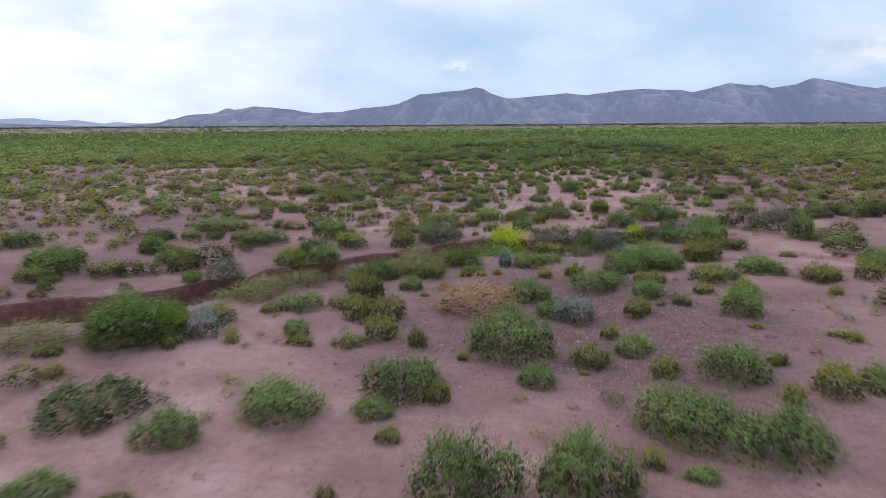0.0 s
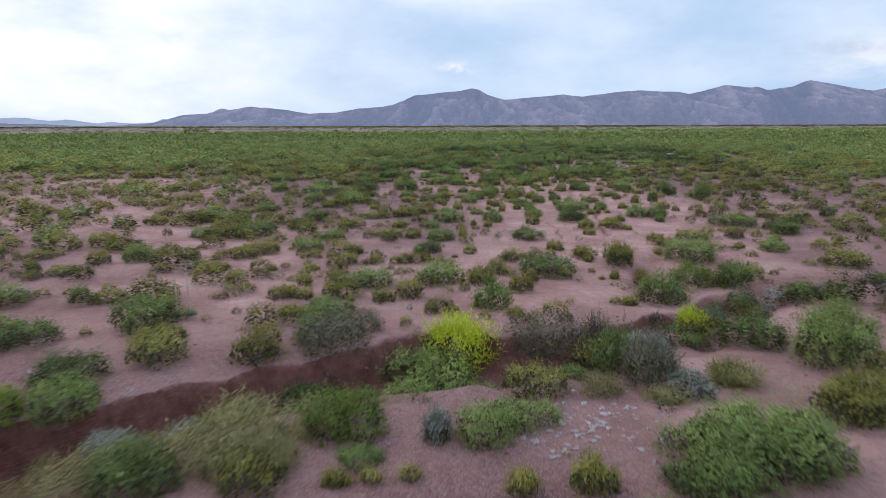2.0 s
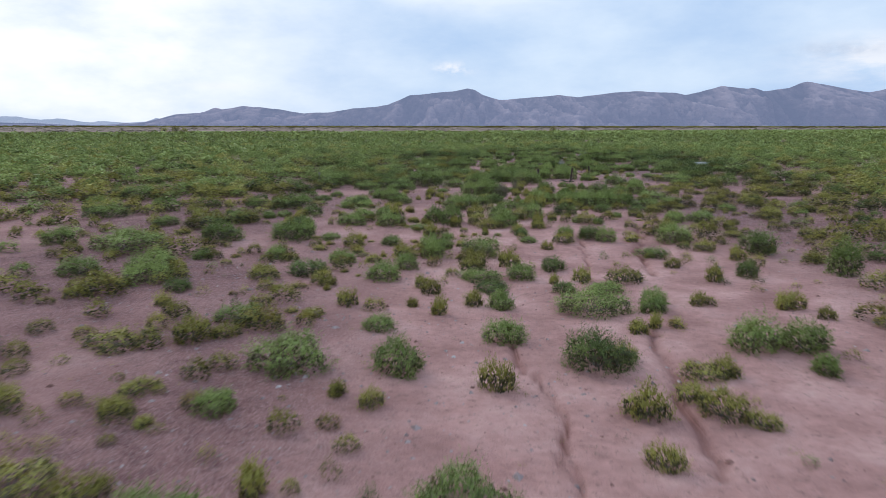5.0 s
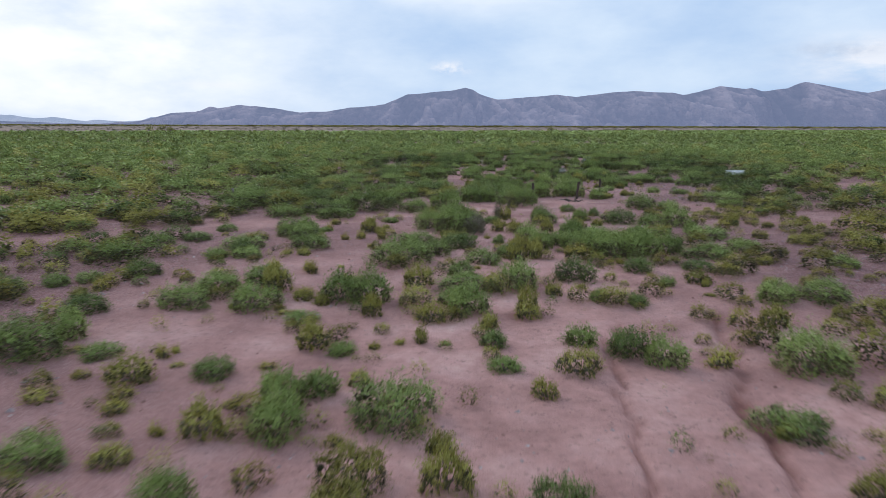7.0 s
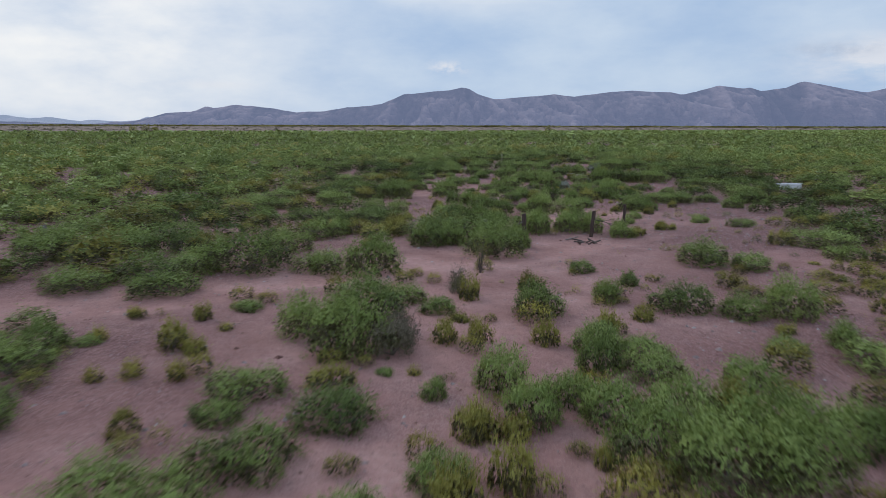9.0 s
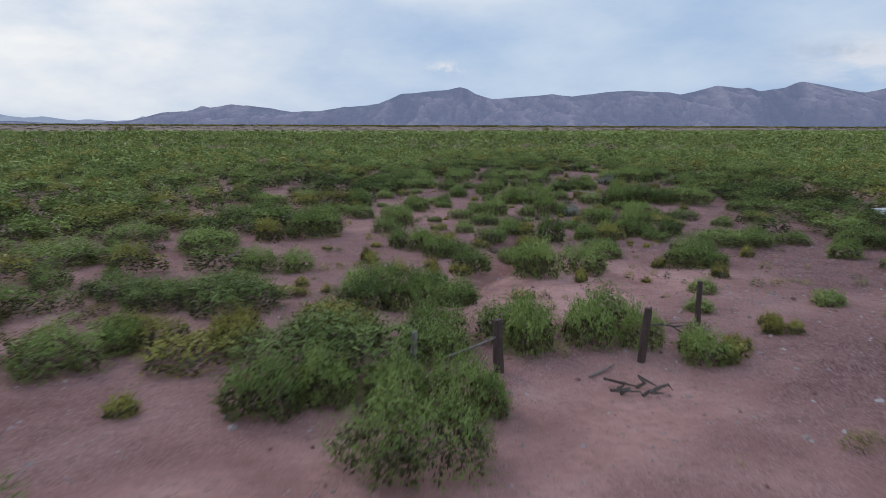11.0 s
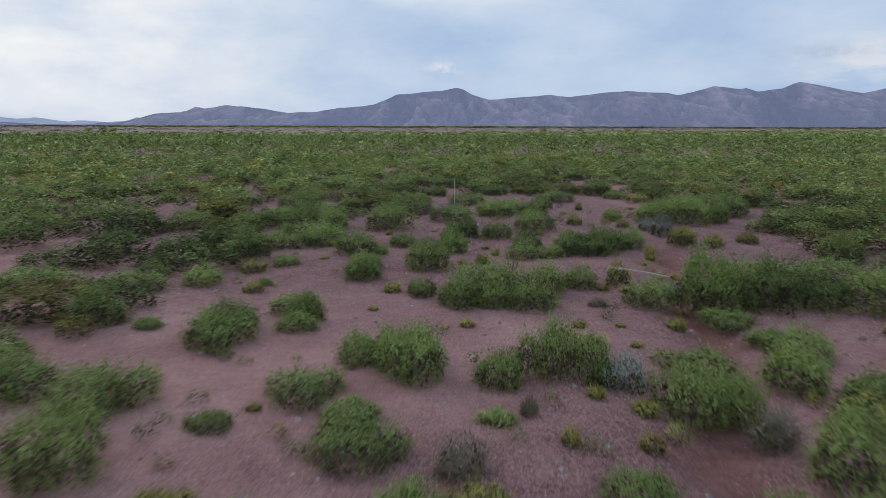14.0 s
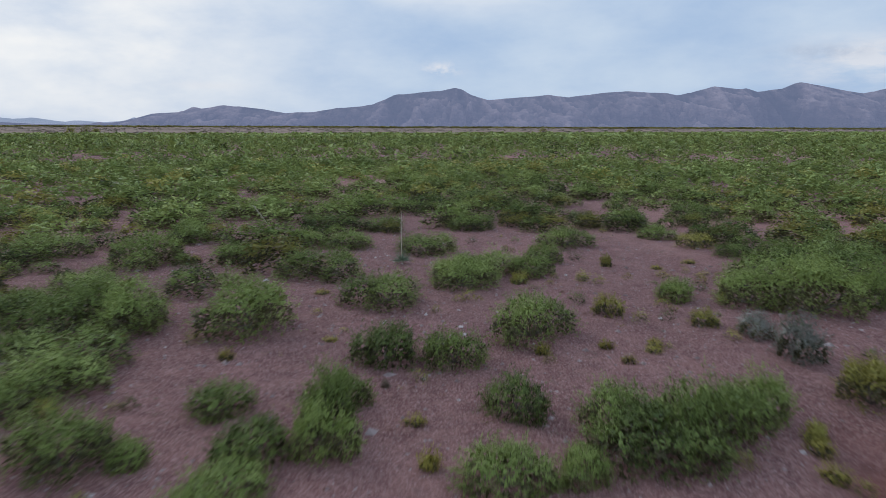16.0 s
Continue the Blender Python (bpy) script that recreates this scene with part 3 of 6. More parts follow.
LABELS = {
    "mesquite": ("mesquite_shrub", "feathery green {} mesquite shrub on bare pink soil", "mesquite shrubs"),
    "tarbush": ("tarbush", "{} olive-yellow upright tarbush with dark stems", "tarbushes"),
    "lime": ("lime_green_shrub", "{} lime-green leafy shrub beside the wash", "lime shrubs"),
    "yellow": ("rabbitbrush", "{} bright yellow-green blooming rabbitbrush", "rabbitbrushes"),
    "cushion": ("snakeweed", "{} yellow-tan cushion of snakeweed on gravel", "snakeweed cushions"),
    "grey": ("sagebrush", "{} silvery grey sagebrush clump", "sagebrushes"),
    "twiggy": ("bare_twig_shrub", "{} grey-brown half-bare twiggy shrub", "twiggy shrubs"),
    "straw": ("straw_grass_clump", "{} straw-coloured grass clump on the wash bank", "grass clumps"),
    "rust": ("dry_grass_patch", "{} rust-orange dead grass patch", "dry grass"),
}
SHRUBS = {}
VARIANTS = 4


def shrub_meshes(kind, size_class, variant):
    key = (kind, size_class, variant)
    if key not in SHRUBS:
        mat, widths, lumps, sprays, within, leaves, leaf, slim, up, shaggy = KINDS[kind]
        r = np.random.default_rng(100 * list(KINDS).index(kind) + 10 * size_class + variant)
        w = widths[size_class]
        h = w * 0.55
        *shape, mid = crown(w, h, lumps[size_class], sprays[size_class], leaves, leaf * (0.82 + 0.15 * w), slim, r, up, shaggy, (within[size_class], 0.085 + 0.018 * w, 0.52))
        foliage = leafy_mesh("foliage", *shape, mat)
        grass = kind in ("straw", "rust")
        stems = limbs_mesh("stalks" if grass else "limbwork", mid[: 7 + 2 * size_class], w, 0.006 if grass else 0.010 + 0.007 * w, r, STALK if grass else BARK)
        SHRUBS[key] = foliage, stems, h
    return SHRUBS[key]


shrub_rng = random.Random(5)


def shrub(kind, x, y, w, h):
    """One shrub of a kind, w wide and h high, standing on the ground."""
    widths = KINDS[kind][1]
    c = min(range(len(widths)), key=lambda k: abs(math.log(widths[k] / w)))
    v = shrub_rng.randrange(VARIANTS)
    foliage, stems, base_h = shrub_meshes(kind, c, v)
    name, label, group = LABELS[kind]
    if kind == "mesquite" and w < 1.5:
        name, label, group = "young_mesquite", "{} bushy young green mesquite on bare soil", "young mesquites"
    size = ("small low", "middling", "broad", "large spreading")[min(3, int(np.searchsorted((0.8, 1.6, 2.6), w)))]
    root = new(name)
    root.empty_display_size = 0.2
    for n, me in (("foliage", foliage), (stems.name.split(".")[0], stems)):
        new(n, me).parent = root
    s = w / widths[c]
    root.matrix_basis = Matrix.Translation((x, y, float(land(x, y)) - 0.02)) @ Matrix.Rotation(shrub_rng.uniform(0, 6.28), 4, "Z") @ Matrix.Diagonal((s, s * shrub_rng.uniform(0.88, 1.12), h / base_h, 1))
    return tagged(root, label.format(size), "shrub", group)


# kinds of shrub: mesquite, tarbush, lime, yellow, cushion, grey, twiggy, straw, rust
PLACED = []


def put(kind, x, y, w, h):
    PLACED.append((x, y, w))
    shrub(kind, x, y, w, h)


def mq(*a): put("mesquite", *a)
def tb(*a): put("tarbush", *a)
def li(*a): put("lime", *a)
def ye(*a): put("yellow", *a)
def sn(*a): put("cushion", *a)
def sg(*a): put("grey", *a)
def tw(*a): put("twiggy", *a)
def gs(*a): put("straw", *a)
def rg(*a): put("rust", *a)


# 0 to 20 m along the flight
tb(-10.7, 14.3, 0.72, 0.36); mq(-1.4, 14.6, 2.21, 1.44); mq(-12.5, 14.6, 1.73, 0.52); sn(-6.6, 14.7, 0.49, 0.35); mq(-3.8, 14.7, 2.47, 1.46); mq(1.2, 15.1, 0.76, 0.31)
mq(3.1, 15.6, 2.49, 1.25); tb(0.3, 15.7, 0.79, 0.46); tb(-5.5, 17.2, 0.87, 0.44); mq(-10.8, 17.2, 2.04, 0.89); mq(1.6, 17.4, 2.95, 1.32); tb(4.5, 18.0, 0.61, 0.51)
tb(5.7, 18.3, 1.39, 1.08); mq(7.1, 18.6, 1.25, 0.82); mq(-8.5, 18.7, 2.62, 1.07); mq(-6.0, 18.8, 1.43, 0.43); mq(-13.4, 18.8, 3.21, 1.06); tb(-4.3, 19.3, 0.74, 0.70)
# 20 to 40 m along the flight
mq(3.9, 20.0, 2.38, 1.07); mq(-5.3, 20.2, 2.75, 1.18); mq(-1.5, 20.6, 1.31, 0.67); tb(5.4, 20.7, 0.70, 0.42); tb(2.3, 21.0, 1.07, 0.64); sn(0.0, 21.4, 0.33, 0.14)
sn(-15.9, 21.5, 0.82, 0.52); tb(0.4, 22.3, 1.52, 0.82); sn(8.8, 22.6, 0.58, 0.40); sn(-3.6, 22.7, 0.49, 0.41); mq(2.0, 23.1, 1.38, 0.68); sn(8.6, 23.1, 0.98, 0.30)
mq(-2.0, 23.4, 3.39, 1.85); tb(-17.2, 23.4, 1.20, 0.43); tb(-5.1, 24.2, 0.83, 0.80); sn(6.4, 24.3, 0.62, 0.21); tb(-13.5, 24.3, 0.94, 0.49); gs(-18.2, 24.4, 2.51, 0.75)
tb(-9.1, 24.5, 1.12, 0.42); tb(-7.4, 24.5, 1.50, 0.45); sn(-11.5, 24.6, 0.63, 0.63); tb(1.6, 25.0, 0.78, 0.65); tb(-6.4, 25.1, 1.30, 1.02); sg(-12.8, 25.3, 1.30, 1.20)
mq(-15.2, 25.5, 4.15, 1.74); li(-14.0, 25.5, 1.97, 1.23); li(-15.4, 25.6, 3.96, 1.61); mq(-9.5, 25.7, 1.22, 0.61); mq(6.6, 25.8, 1.76, 1.19); tb(3.1, 26.9, 1.31, 0.80)
tb(-12.7, 27.0, 1.47, 1.00); tb(4.9, 27.2, 0.74, 0.48); sg(0.8, 27.3, 1.71, 1.13); tb(4.2, 27.5, 0.45, 0.20); tb(-7.5, 27.6, 1.44, 1.20); tb(-6.3, 27.6, 1.68, 1.16)
mq(0.1, 28.2, 1.73, 0.66); tb(-11.1, 28.5, 1.12, 0.46); tb(11.6, 28.7, 0.74, 0.44); rg(-2.7, 28.8, 3.70, 1.11); mq(4.2, 28.9, 1.46, 0.75); mq(-10.0, 29.1, 1.98, 0.84)
tb(6.4, 29.1, 1.10, 0.55); tb(8.2, 29.3, 1.17, 0.57); tb(-8.0, 29.6, 2.17, 0.65); mq(-0.5, 30.4, 2.12, 1.07); gs(-12.3, 30.6, 2.37, 0.71); tb(-7.5, 30.7, 1.99, 1.43)
gs(-13.5, 30.9, 1.99, 0.60); tb(7.2, 30.9, 1.93, 0.91); tb(5.1, 30.9, 0.86, 0.55); tb(12.5, 31.0, 1.73, 0.73); tb(4.4, 31.0, 0.84, 0.63); sn(-5.0, 31.1, 0.46, 0.26)
mq(2.6, 31.4, 2.87, 0.96); tb(-7.7, 31.6, 2.06, 0.96); sn(-3.7, 31.6, 0.56, 0.29); mq(8.2, 31.8, 2.07, 0.62); gs(-12.0, 32.1, 2.11, 0.63); sn(-3.0, 32.2, 0.58, 0.26)
sn(-4.2, 32.2, 0.58, 0.40); mq(-5.7, 32.3, 1.16, 0.70); mq(15.7, 32.7, 1.40, 1.07); mq(10.4, 32.9, 2.78, 0.83); gs(-10.6, 33.2, 2.21, 0.66); mq(4.0, 33.5, 1.42, 0.45)
tb(-23.0, 33.7, 1.16, 0.45); sn(2.1, 33.9, 0.85, 0.65); li(-16.3, 33.9, 1.04, 0.58); sn(0.7, 34.0, 0.74, 0.56); gs(-8.6, 34.2, 1.87, 0.56); mq(-7.3, 34.3, 2.26, 0.97)
tw(-14.9, 34.3, 2.32, 1.34); sn(-1.6, 34.3, 0.74, 0.32); mq(4.8, 34.6, 2.56, 0.88); tw(-13.3, 34.9, 2.61, 1.31); gs(-5.4, 35.0, 2.17, 0.69); sg(-9.9, 35.1, 1.19, 0.36)
mq(-2.7, 35.1, 1.19, 0.36); gs(-4.6, 35.1, 1.31, 0.69); mq(6.7, 35.2, 1.87, 0.88); gs(-6.5, 35.3, 2.01, 0.60); mq(-23.8, 35.8, 3.41, 1.51); sg(-1.0, 35.9, 0.81, 0.81)
tb(-17.6, 36.0, 2.02, 1.01); mq(0.1, 36.0, 1.69, 0.91); sg(-8.7, 36.1, 1.13, 0.38); gs(-5.5, 36.2, 2.13, 0.91); sg(-7.0, 36.6, 1.16, 0.54); gs(-4.0, 36.7, 1.31, 0.66)
li(-3.3, 36.7, 2.77, 0.98); tb(8.8, 36.7, 1.69, 1.25); mq(1.1, 37.0, 1.94, 0.58); tb(14.0, 37.3, 0.95, 0.36); li(-12.2, 37.3, 1.85, 0.99); mq(-10.5, 37.6, 2.15, 1.14)
gs(4.9, 38.1, 0.95, 0.33); mq(-18.5, 38.2, 2.94, 0.88); sg(5.7, 38.6, 1.55, 0.66); gs(6.9, 39.3, 1.02, 0.52); mq(-11.4, 39.5, 2.57, 1.05); mq(-1.9, 39.7, 1.98, 0.98)
mq(2.9, 39.9, 1.05, 0.32)
# 40 to 60 m along the flight
tb(12.2, 40.0, 2.09, 0.79); tb(7.4, 40.2, 1.07, 0.38); sg(5.2, 40.2, 1.42, 1.19); mq(-0.1, 40.3, 1.96, 0.69); mq(-20.5, 40.5, 2.12, 0.68); mq(10.6, 40.7, 2.29, 1.98)
tb(-6.5, 40.9, 1.74, 1.10); tb(-9.5, 41.0, 2.03, 1.16); mq(4.5, 41.3, 1.68, 0.69); mq(11.6, 42.0, 2.23, 1.90); tw(-4.4, 42.0, 2.78, 1.32); sg(5.4, 42.1, 2.23, 0.99)
tb(-10.0, 42.4, 1.97, 0.89); mq(17.5, 42.8, 2.00, 1.98); mq(9.3, 42.8, 2.81, 1.00); mq(-15.2, 43.0, 3.01, 0.95); ye(-0.3, 43.0, 2.63, 1.75); mq(-4.8, 43.2, 2.33, 1.27)
tw(2.6, 43.2, 2.85, 1.50); tw(4.4, 43.7, 1.35, 1.35); tw(-3.7, 43.9, 1.68, 0.81); mq(-11.2, 44.2, 2.65, 1.41); ye(7.9, 44.3, 1.28, 1.08); mq(-21.7, 44.4, 1.80, 0.70)
tb(-20.1, 44.8, 1.21, 0.48); tw(16.8, 45.3, 3.08, 1.62); tb(-6.4, 45.6, 1.22, 0.46); mq(-5.2, 46.0, 2.24, 0.67); mq(1.1, 46.7, 1.71, 1.08); tb(6.4, 47.0, 0.67, 0.43)
mq(-19.0, 47.2, 3.72, 1.12); sn(-4.5, 47.6, 0.31, 0.30); tb(-3.2, 47.6, 1.25, 0.63); mq(7.8, 47.7, 2.39, 1.27); tb(-14.1, 47.9, 1.71, 0.65); tb(-7.3, 48.0, 1.35, 0.66)
tb(-6.4, 48.0, 0.85, 0.50); tb(-2.2, 48.2, 1.44, 0.99); tb(2.4, 49.0, 1.06, 0.89); mq(11.5, 49.7, 1.75, 1.14); mq(-4.1, 50.1, 2.64, 0.86); tb(-6.8, 50.1, 0.80, 0.68)
li(10.1, 50.1, 2.43, 0.99); tb(0.9, 50.2, 1.29, 1.00); li(18.2, 50.3, 1.07, 0.54); mq(-1.0, 50.5, 2.46, 1.24); tb(8.1, 51.1, 0.85, 0.72); sn(6.3, 51.2, 0.34, 0.19)
tb(6.9, 51.3, 0.52, 0.52); tb(1.7, 52.4, 1.45, 0.78); tb(-18.5, 52.5, 1.71, 0.53); mq(4.0, 52.6, 3.11, 1.04); tb(-8.9, 52.9, 0.56, 0.38); tb(-7.0, 53.0, 0.93, 0.34)
tb(-11.5, 53.1, 1.31, 0.47); tb(18.5, 53.3, 2.35, 1.05); tb(7.8, 54.1, 1.80, 1.40); tb(-5.5, 54.4, 1.39, 0.70); tb(-2.7, 54.5, 1.00, 0.62); tb(-17.9, 54.6, 1.36, 0.89)
mq(11.8, 55.0, 3.08, 1.36); tb(6.5, 55.1, 0.62, 0.48); mq(-16.1, 55.3, 2.01, 1.01); tb(-1.7, 55.4, 0.83, 0.51); sn(-4.2, 55.4, 0.42, 0.15); tb(8.1, 55.4, 1.77, 1.10)
tb(-11.0, 55.7, 1.88, 0.83); tb(-21.6, 56.0, 1.42, 0.64); sn(-0.2, 56.0, 0.43, 0.16); tb(6.5, 56.6, 1.09, 0.62); tb(-5.4, 56.8, 1.10, 0.62); tb(-10.1, 57.0, 1.54, 0.89)
tb(0.6, 57.1, 0.78, 0.26); mq(16.9, 57.2, 1.58, 0.80); mq(-1.7, 57.3, 1.79, 0.67); tb(10.8, 57.5, 0.57, 0.38); mq(-8.1, 57.8, 2.05, 0.77); tb(15.4, 57.9, 0.69, 0.37)
tb(5.4, 58.2, 1.28, 0.65); tb(11.6, 58.5, 1.41, 0.71)
# 60 to 80 m along the flight
tb(11.6, 60.6, 1.27, 0.61); tb(13.8, 60.8, 2.30, 0.76); mq(-0.9, 61.0, 1.79, 0.81); mq(-7.3, 61.1, 1.80, 0.69); mq(4.2, 61.5, 2.35, 0.90); tb(16.7, 61.6, 1.58, 0.81)
tb(-2.6, 61.9, 1.32, 0.63); tb(-4.0, 62.1, 2.13, 0.64); tb(0.4, 62.2, 0.67, 0.63); mq(20.2, 62.7, 2.19, 1.10); mq(-15.3, 62.8, 2.45, 0.73); tb(8.3, 63.2, 0.83, 0.58)
mq(-12.4, 63.5, 3.06, 1.25); tb(11.1, 65.0, 0.89, 0.40); tb(-2.8, 65.1, 0.55, 0.24); tb(-7.1, 65.4, 1.18, 0.74); tb(10.4, 65.5, 1.38, 0.80); tb(8.7, 65.6, 1.27, 0.88)
tb(-3.7, 65.8, 0.93, 0.42); mq(-1.4, 65.9, 1.17, 0.62); mq(18.4, 66.0, 3.33, 1.01); tb(2.2, 66.1, 0.72, 0.54); tb(10.0, 66.5, 1.00, 0.45); tb(1.3, 66.8, 0.56, 0.41)
tb(-3.7, 67.0, 1.14, 0.34); tb(5.3, 67.2, 1.04, 0.89); tb(11.4, 67.8, 0.95, 0.59); tb(-20.4, 67.8, 1.89, 0.90); tb(10.8, 67.9, 1.50, 0.45); mq(14.2, 68.0, 0.83, 0.56)
mq(2.7, 68.5, 1.54, 1.00); mq(8.2, 68.7, 2.36, 1.15); mq(-0.3, 68.9, 2.73, 1.12); tb(9.0, 69.1, 1.03, 0.57); mq(-9.7, 69.2, 1.97, 1.09); mq(14.6, 69.7, 1.53, 0.95)
mq(13.1, 69.8, 1.69, 1.03); tb(22.5, 69.9, 1.76, 0.73); mq(-17.2, 70.5, 2.38, 0.79); tb(-5.7, 70.7, 2.40, 0.72); mq(6.0, 71.0, 1.63, 0.73); tb(-3.8, 71.2, 1.31, 0.94)
tb(10.2, 71.6, 0.67, 0.49); tb(-2.9, 71.6, 1.01, 0.52); tb(10.9, 72.0, 0.52, 0.52); sn(11.6, 72.0, 0.69, 0.38); mq(1.9, 72.3, 1.39, 0.50); tb(17.0, 72.9, 0.72, 0.53)
tb(-15.7, 73.0, 1.45, 0.59); mq(-2.9, 73.4, 2.01, 0.63); tb(-0.5, 73.9, 1.13, 0.34); tb(3.9, 74.0, 0.66, 0.66); mq(11.5, 74.1, 1.15, 0.60); mq(-14.4, 74.2, 2.23, 0.73)
tb(16.6, 74.2, 0.77, 0.69); tb(16.2, 74.2, 0.67, 0.66); mq(9.4, 74.3, 2.88, 0.98); sn(-1.4, 74.3, 0.68, 0.22); tb(13.5, 74.9, 1.14, 0.55); mq(6.1, 74.9, 1.08, 0.73)
mq(11.7, 74.9, 1.32, 0.73); sn(-6.2, 75.0, 0.79, 0.58); tb(2.9, 75.2, 0.42, 0.39); tb(5.2, 75.3, 0.90, 0.67); tb(0.5, 75.4, 1.04, 0.71); tb(-10.0, 76.3, 1.04, 0.59)
tb(3.6, 76.8, 0.81, 0.68); mq(-6.3, 77.0, 1.29, 0.48); sn(-2.7, 77.5, 0.56, 0.22); tb(3.2, 77.8, 0.79, 0.59); sn(-1.8, 77.8, 0.72, 0.29); tb(8.7, 78.4, 0.45, 0.45)
tb(11.7, 78.5, 1.97, 0.75); tb(15.5, 78.6, 0.91, 0.91); tb(9.9, 78.7, 0.91, 0.74); mq(-8.3, 78.7, 2.52, 1.05); mq(5.7, 78.9, 1.85, 0.55); mq(1.5, 79.1, 1.70, 0.82)
tb(-3.6, 79.3, 1.72, 0.70); mq(17.2, 79.3, 1.12, 0.90); mq(7.5, 79.3, 1.42, 0.73); mq(21.4, 79.5, 1.68, 1.68); sn(0.4, 79.7, 0.26, 0.12); mq(-11.7, 79.9, 2.39, 0.86)
# 80 to 100 m along the flight
mq(-1.9, 80.3, 2.15, 0.75); sn(-0.3, 80.6, 0.50, 0.20); tb(5.4, 80.8, 1.53, 0.82); mq(-8.8, 80.8, 2.58, 1.06); mq(9.0, 80.9, 1.29, 0.67); mq(2.5, 81.1, 1.21, 0.82)
tb(-23.4, 81.4, 1.74, 0.72); tb(14.7, 81.4, 0.89, 0.54); tb(7.2, 81.8, 1.07, 0.94); tb(21.9, 82.3, 1.32, 0.51); mq(-0.7, 82.7, 1.49, 0.72); mq(-7.5, 83.2, 0.95, 0.53)
tb(7.1, 83.3, 0.63, 0.42); tb(-3.3, 83.3, 0.96, 0.54); sn(-6.0, 83.6, 0.58, 0.23); sn(4.9, 83.6, 0.48, 0.30); mq(-4.1, 83.7, 1.17, 0.66); tb(14.4, 83.8, 0.66, 0.33)
mq(3.6, 83.9, 1.32, 0.98); sn(1.2, 83.9, 0.33, 0.28); tb(2.1, 84.0, 1.21, 0.90); mq(14.6, 84.0, 1.91, 0.57); mq(20.0, 84.3, 2.03, 1.51); mq(6.1, 84.7, 2.34, 1.09)
tb(17.6, 85.1, 1.47, 0.75); sn(-0.2, 85.1, 0.84, 0.36); mq(-11.9, 85.2, 4.29, 1.29); sn(2.3, 85.4, 0.49, 0.16); sn(-8.0, 85.6, 0.84, 0.25); sn(-2.2, 85.7, 0.81, 0.37)
tb(9.6, 85.9, 0.77, 0.51); mq(4.2, 86.0, 1.02, 0.62); tb(5.1, 86.6, 0.80, 0.41); mq(-16.2, 86.7, 2.09, 1.11); tb(-0.6, 86.8, 1.21, 0.88); sn(2.9, 86.8, 0.41, 0.23)
sn(-1.9, 87.0, 0.54, 0.26); mq(1.3, 87.1, 1.24, 0.56); mq(16.7, 87.2, 2.11, 1.33); tb(10.8, 87.2, 1.40, 0.78); mq(8.8, 87.4, 0.99, 0.34); mq(13.1, 87.7, 1.30, 0.87)
sn(14.6, 87.7, 1.01, 0.56); sn(2.6, 87.7, 0.57, 0.20); sn(0.2, 87.8, 0.43, 0.14); mq(-8.1, 88.0, 2.79, 1.22); sn(-0.4, 88.4, 0.44, 0.44); mq(-4.3, 88.4, 2.59, 1.31)
tb(25.0, 88.5, 1.91, 0.76); tb(20.6, 88.5, 1.44, 0.44); mq(-2.2, 88.5, 1.19, 0.42); mq(12.3, 88.5, 1.36, 0.84); mq(4.4, 88.6, 0.83, 0.40); sn(-0.2, 88.8, 0.27, 0.27)
sn(-3.0, 88.9, 0.61, 0.19); sn(5.3, 89.0, 0.46, 0.24); mq(8.7, 89.1, 0.94, 0.48); mq(11.2, 89.2, 0.94, 0.64); sn(6.0, 89.2, 0.34, 0.18); tb(3.5, 89.2, 1.25, 0.92)
sn(7.3, 89.2, 0.34, 0.14); tb(6.6, 89.3, 0.47, 0.47); mq(-3.7, 89.9, 0.97, 0.97); sn(-10.8, 89.9, 1.24, 0.37); tb(17.5, 90.7, 1.20, 0.84); tb(8.7, 90.9, 0.69, 0.55)
tb(6.9, 91.2, 1.04, 0.75); tb(19.9, 91.3, 0.71, 0.56); tb(5.0, 91.9, 0.81, 0.81); tb(10.0, 91.9, 1.08, 0.71); mq(8.0, 92.3, 1.65, 1.04); sn(2.0, 92.4, 0.46, 0.20)
mq(-4.4, 92.5, 1.63, 0.64); tb(22.4, 92.7, 0.83, 0.46); mq(-12.9, 92.8, 1.92, 0.62); tb(4.9, 92.9, 0.61, 0.51); mq(0.9, 93.0, 2.07, 0.99); sn(0.2, 93.0, 0.47, 0.17)
mq(14.0, 93.1, 0.83, 0.38); mq(-1.5, 93.2, 2.10, 0.86); mq(18.8, 93.3, 1.55, 0.85); mq(7.7, 93.3, 1.25, 0.61); tb(3.1, 93.4, 0.63, 0.42); mq(20.6, 93.4, 2.15, 0.85)
mq(4.8, 93.5, 1.59, 1.31); mq(-10.3, 93.7, 1.69, 0.61); mq(3.7, 93.8, 1.62, 1.12); mq(12.8, 93.8, 0.77, 0.42); tb(2.4, 94.0, 0.77, 0.42); tb(-5.5, 94.1, 0.69, 0.40)
tb(16.9, 94.2, 0.46, 0.14); tb(11.3, 94.3, 0.79, 0.57); mq(-8.7, 94.4, 2.30, 0.91); sn(2.3, 94.6, 1.04, 0.31); tb(1.2, 94.9, 1.24, 1.24); mq(-0.9, 95.0, 1.65, 0.81)
sn(-5.2, 95.1, 0.72, 0.62); mq(8.2, 95.1, 2.28, 0.71); mq(10.1, 95.1, 1.93, 1.29); tb(6.4, 95.4, 1.29, 1.03); tb(17.3, 95.6, 0.38, 0.32); mq(15.8, 95.7, 0.70, 0.40)
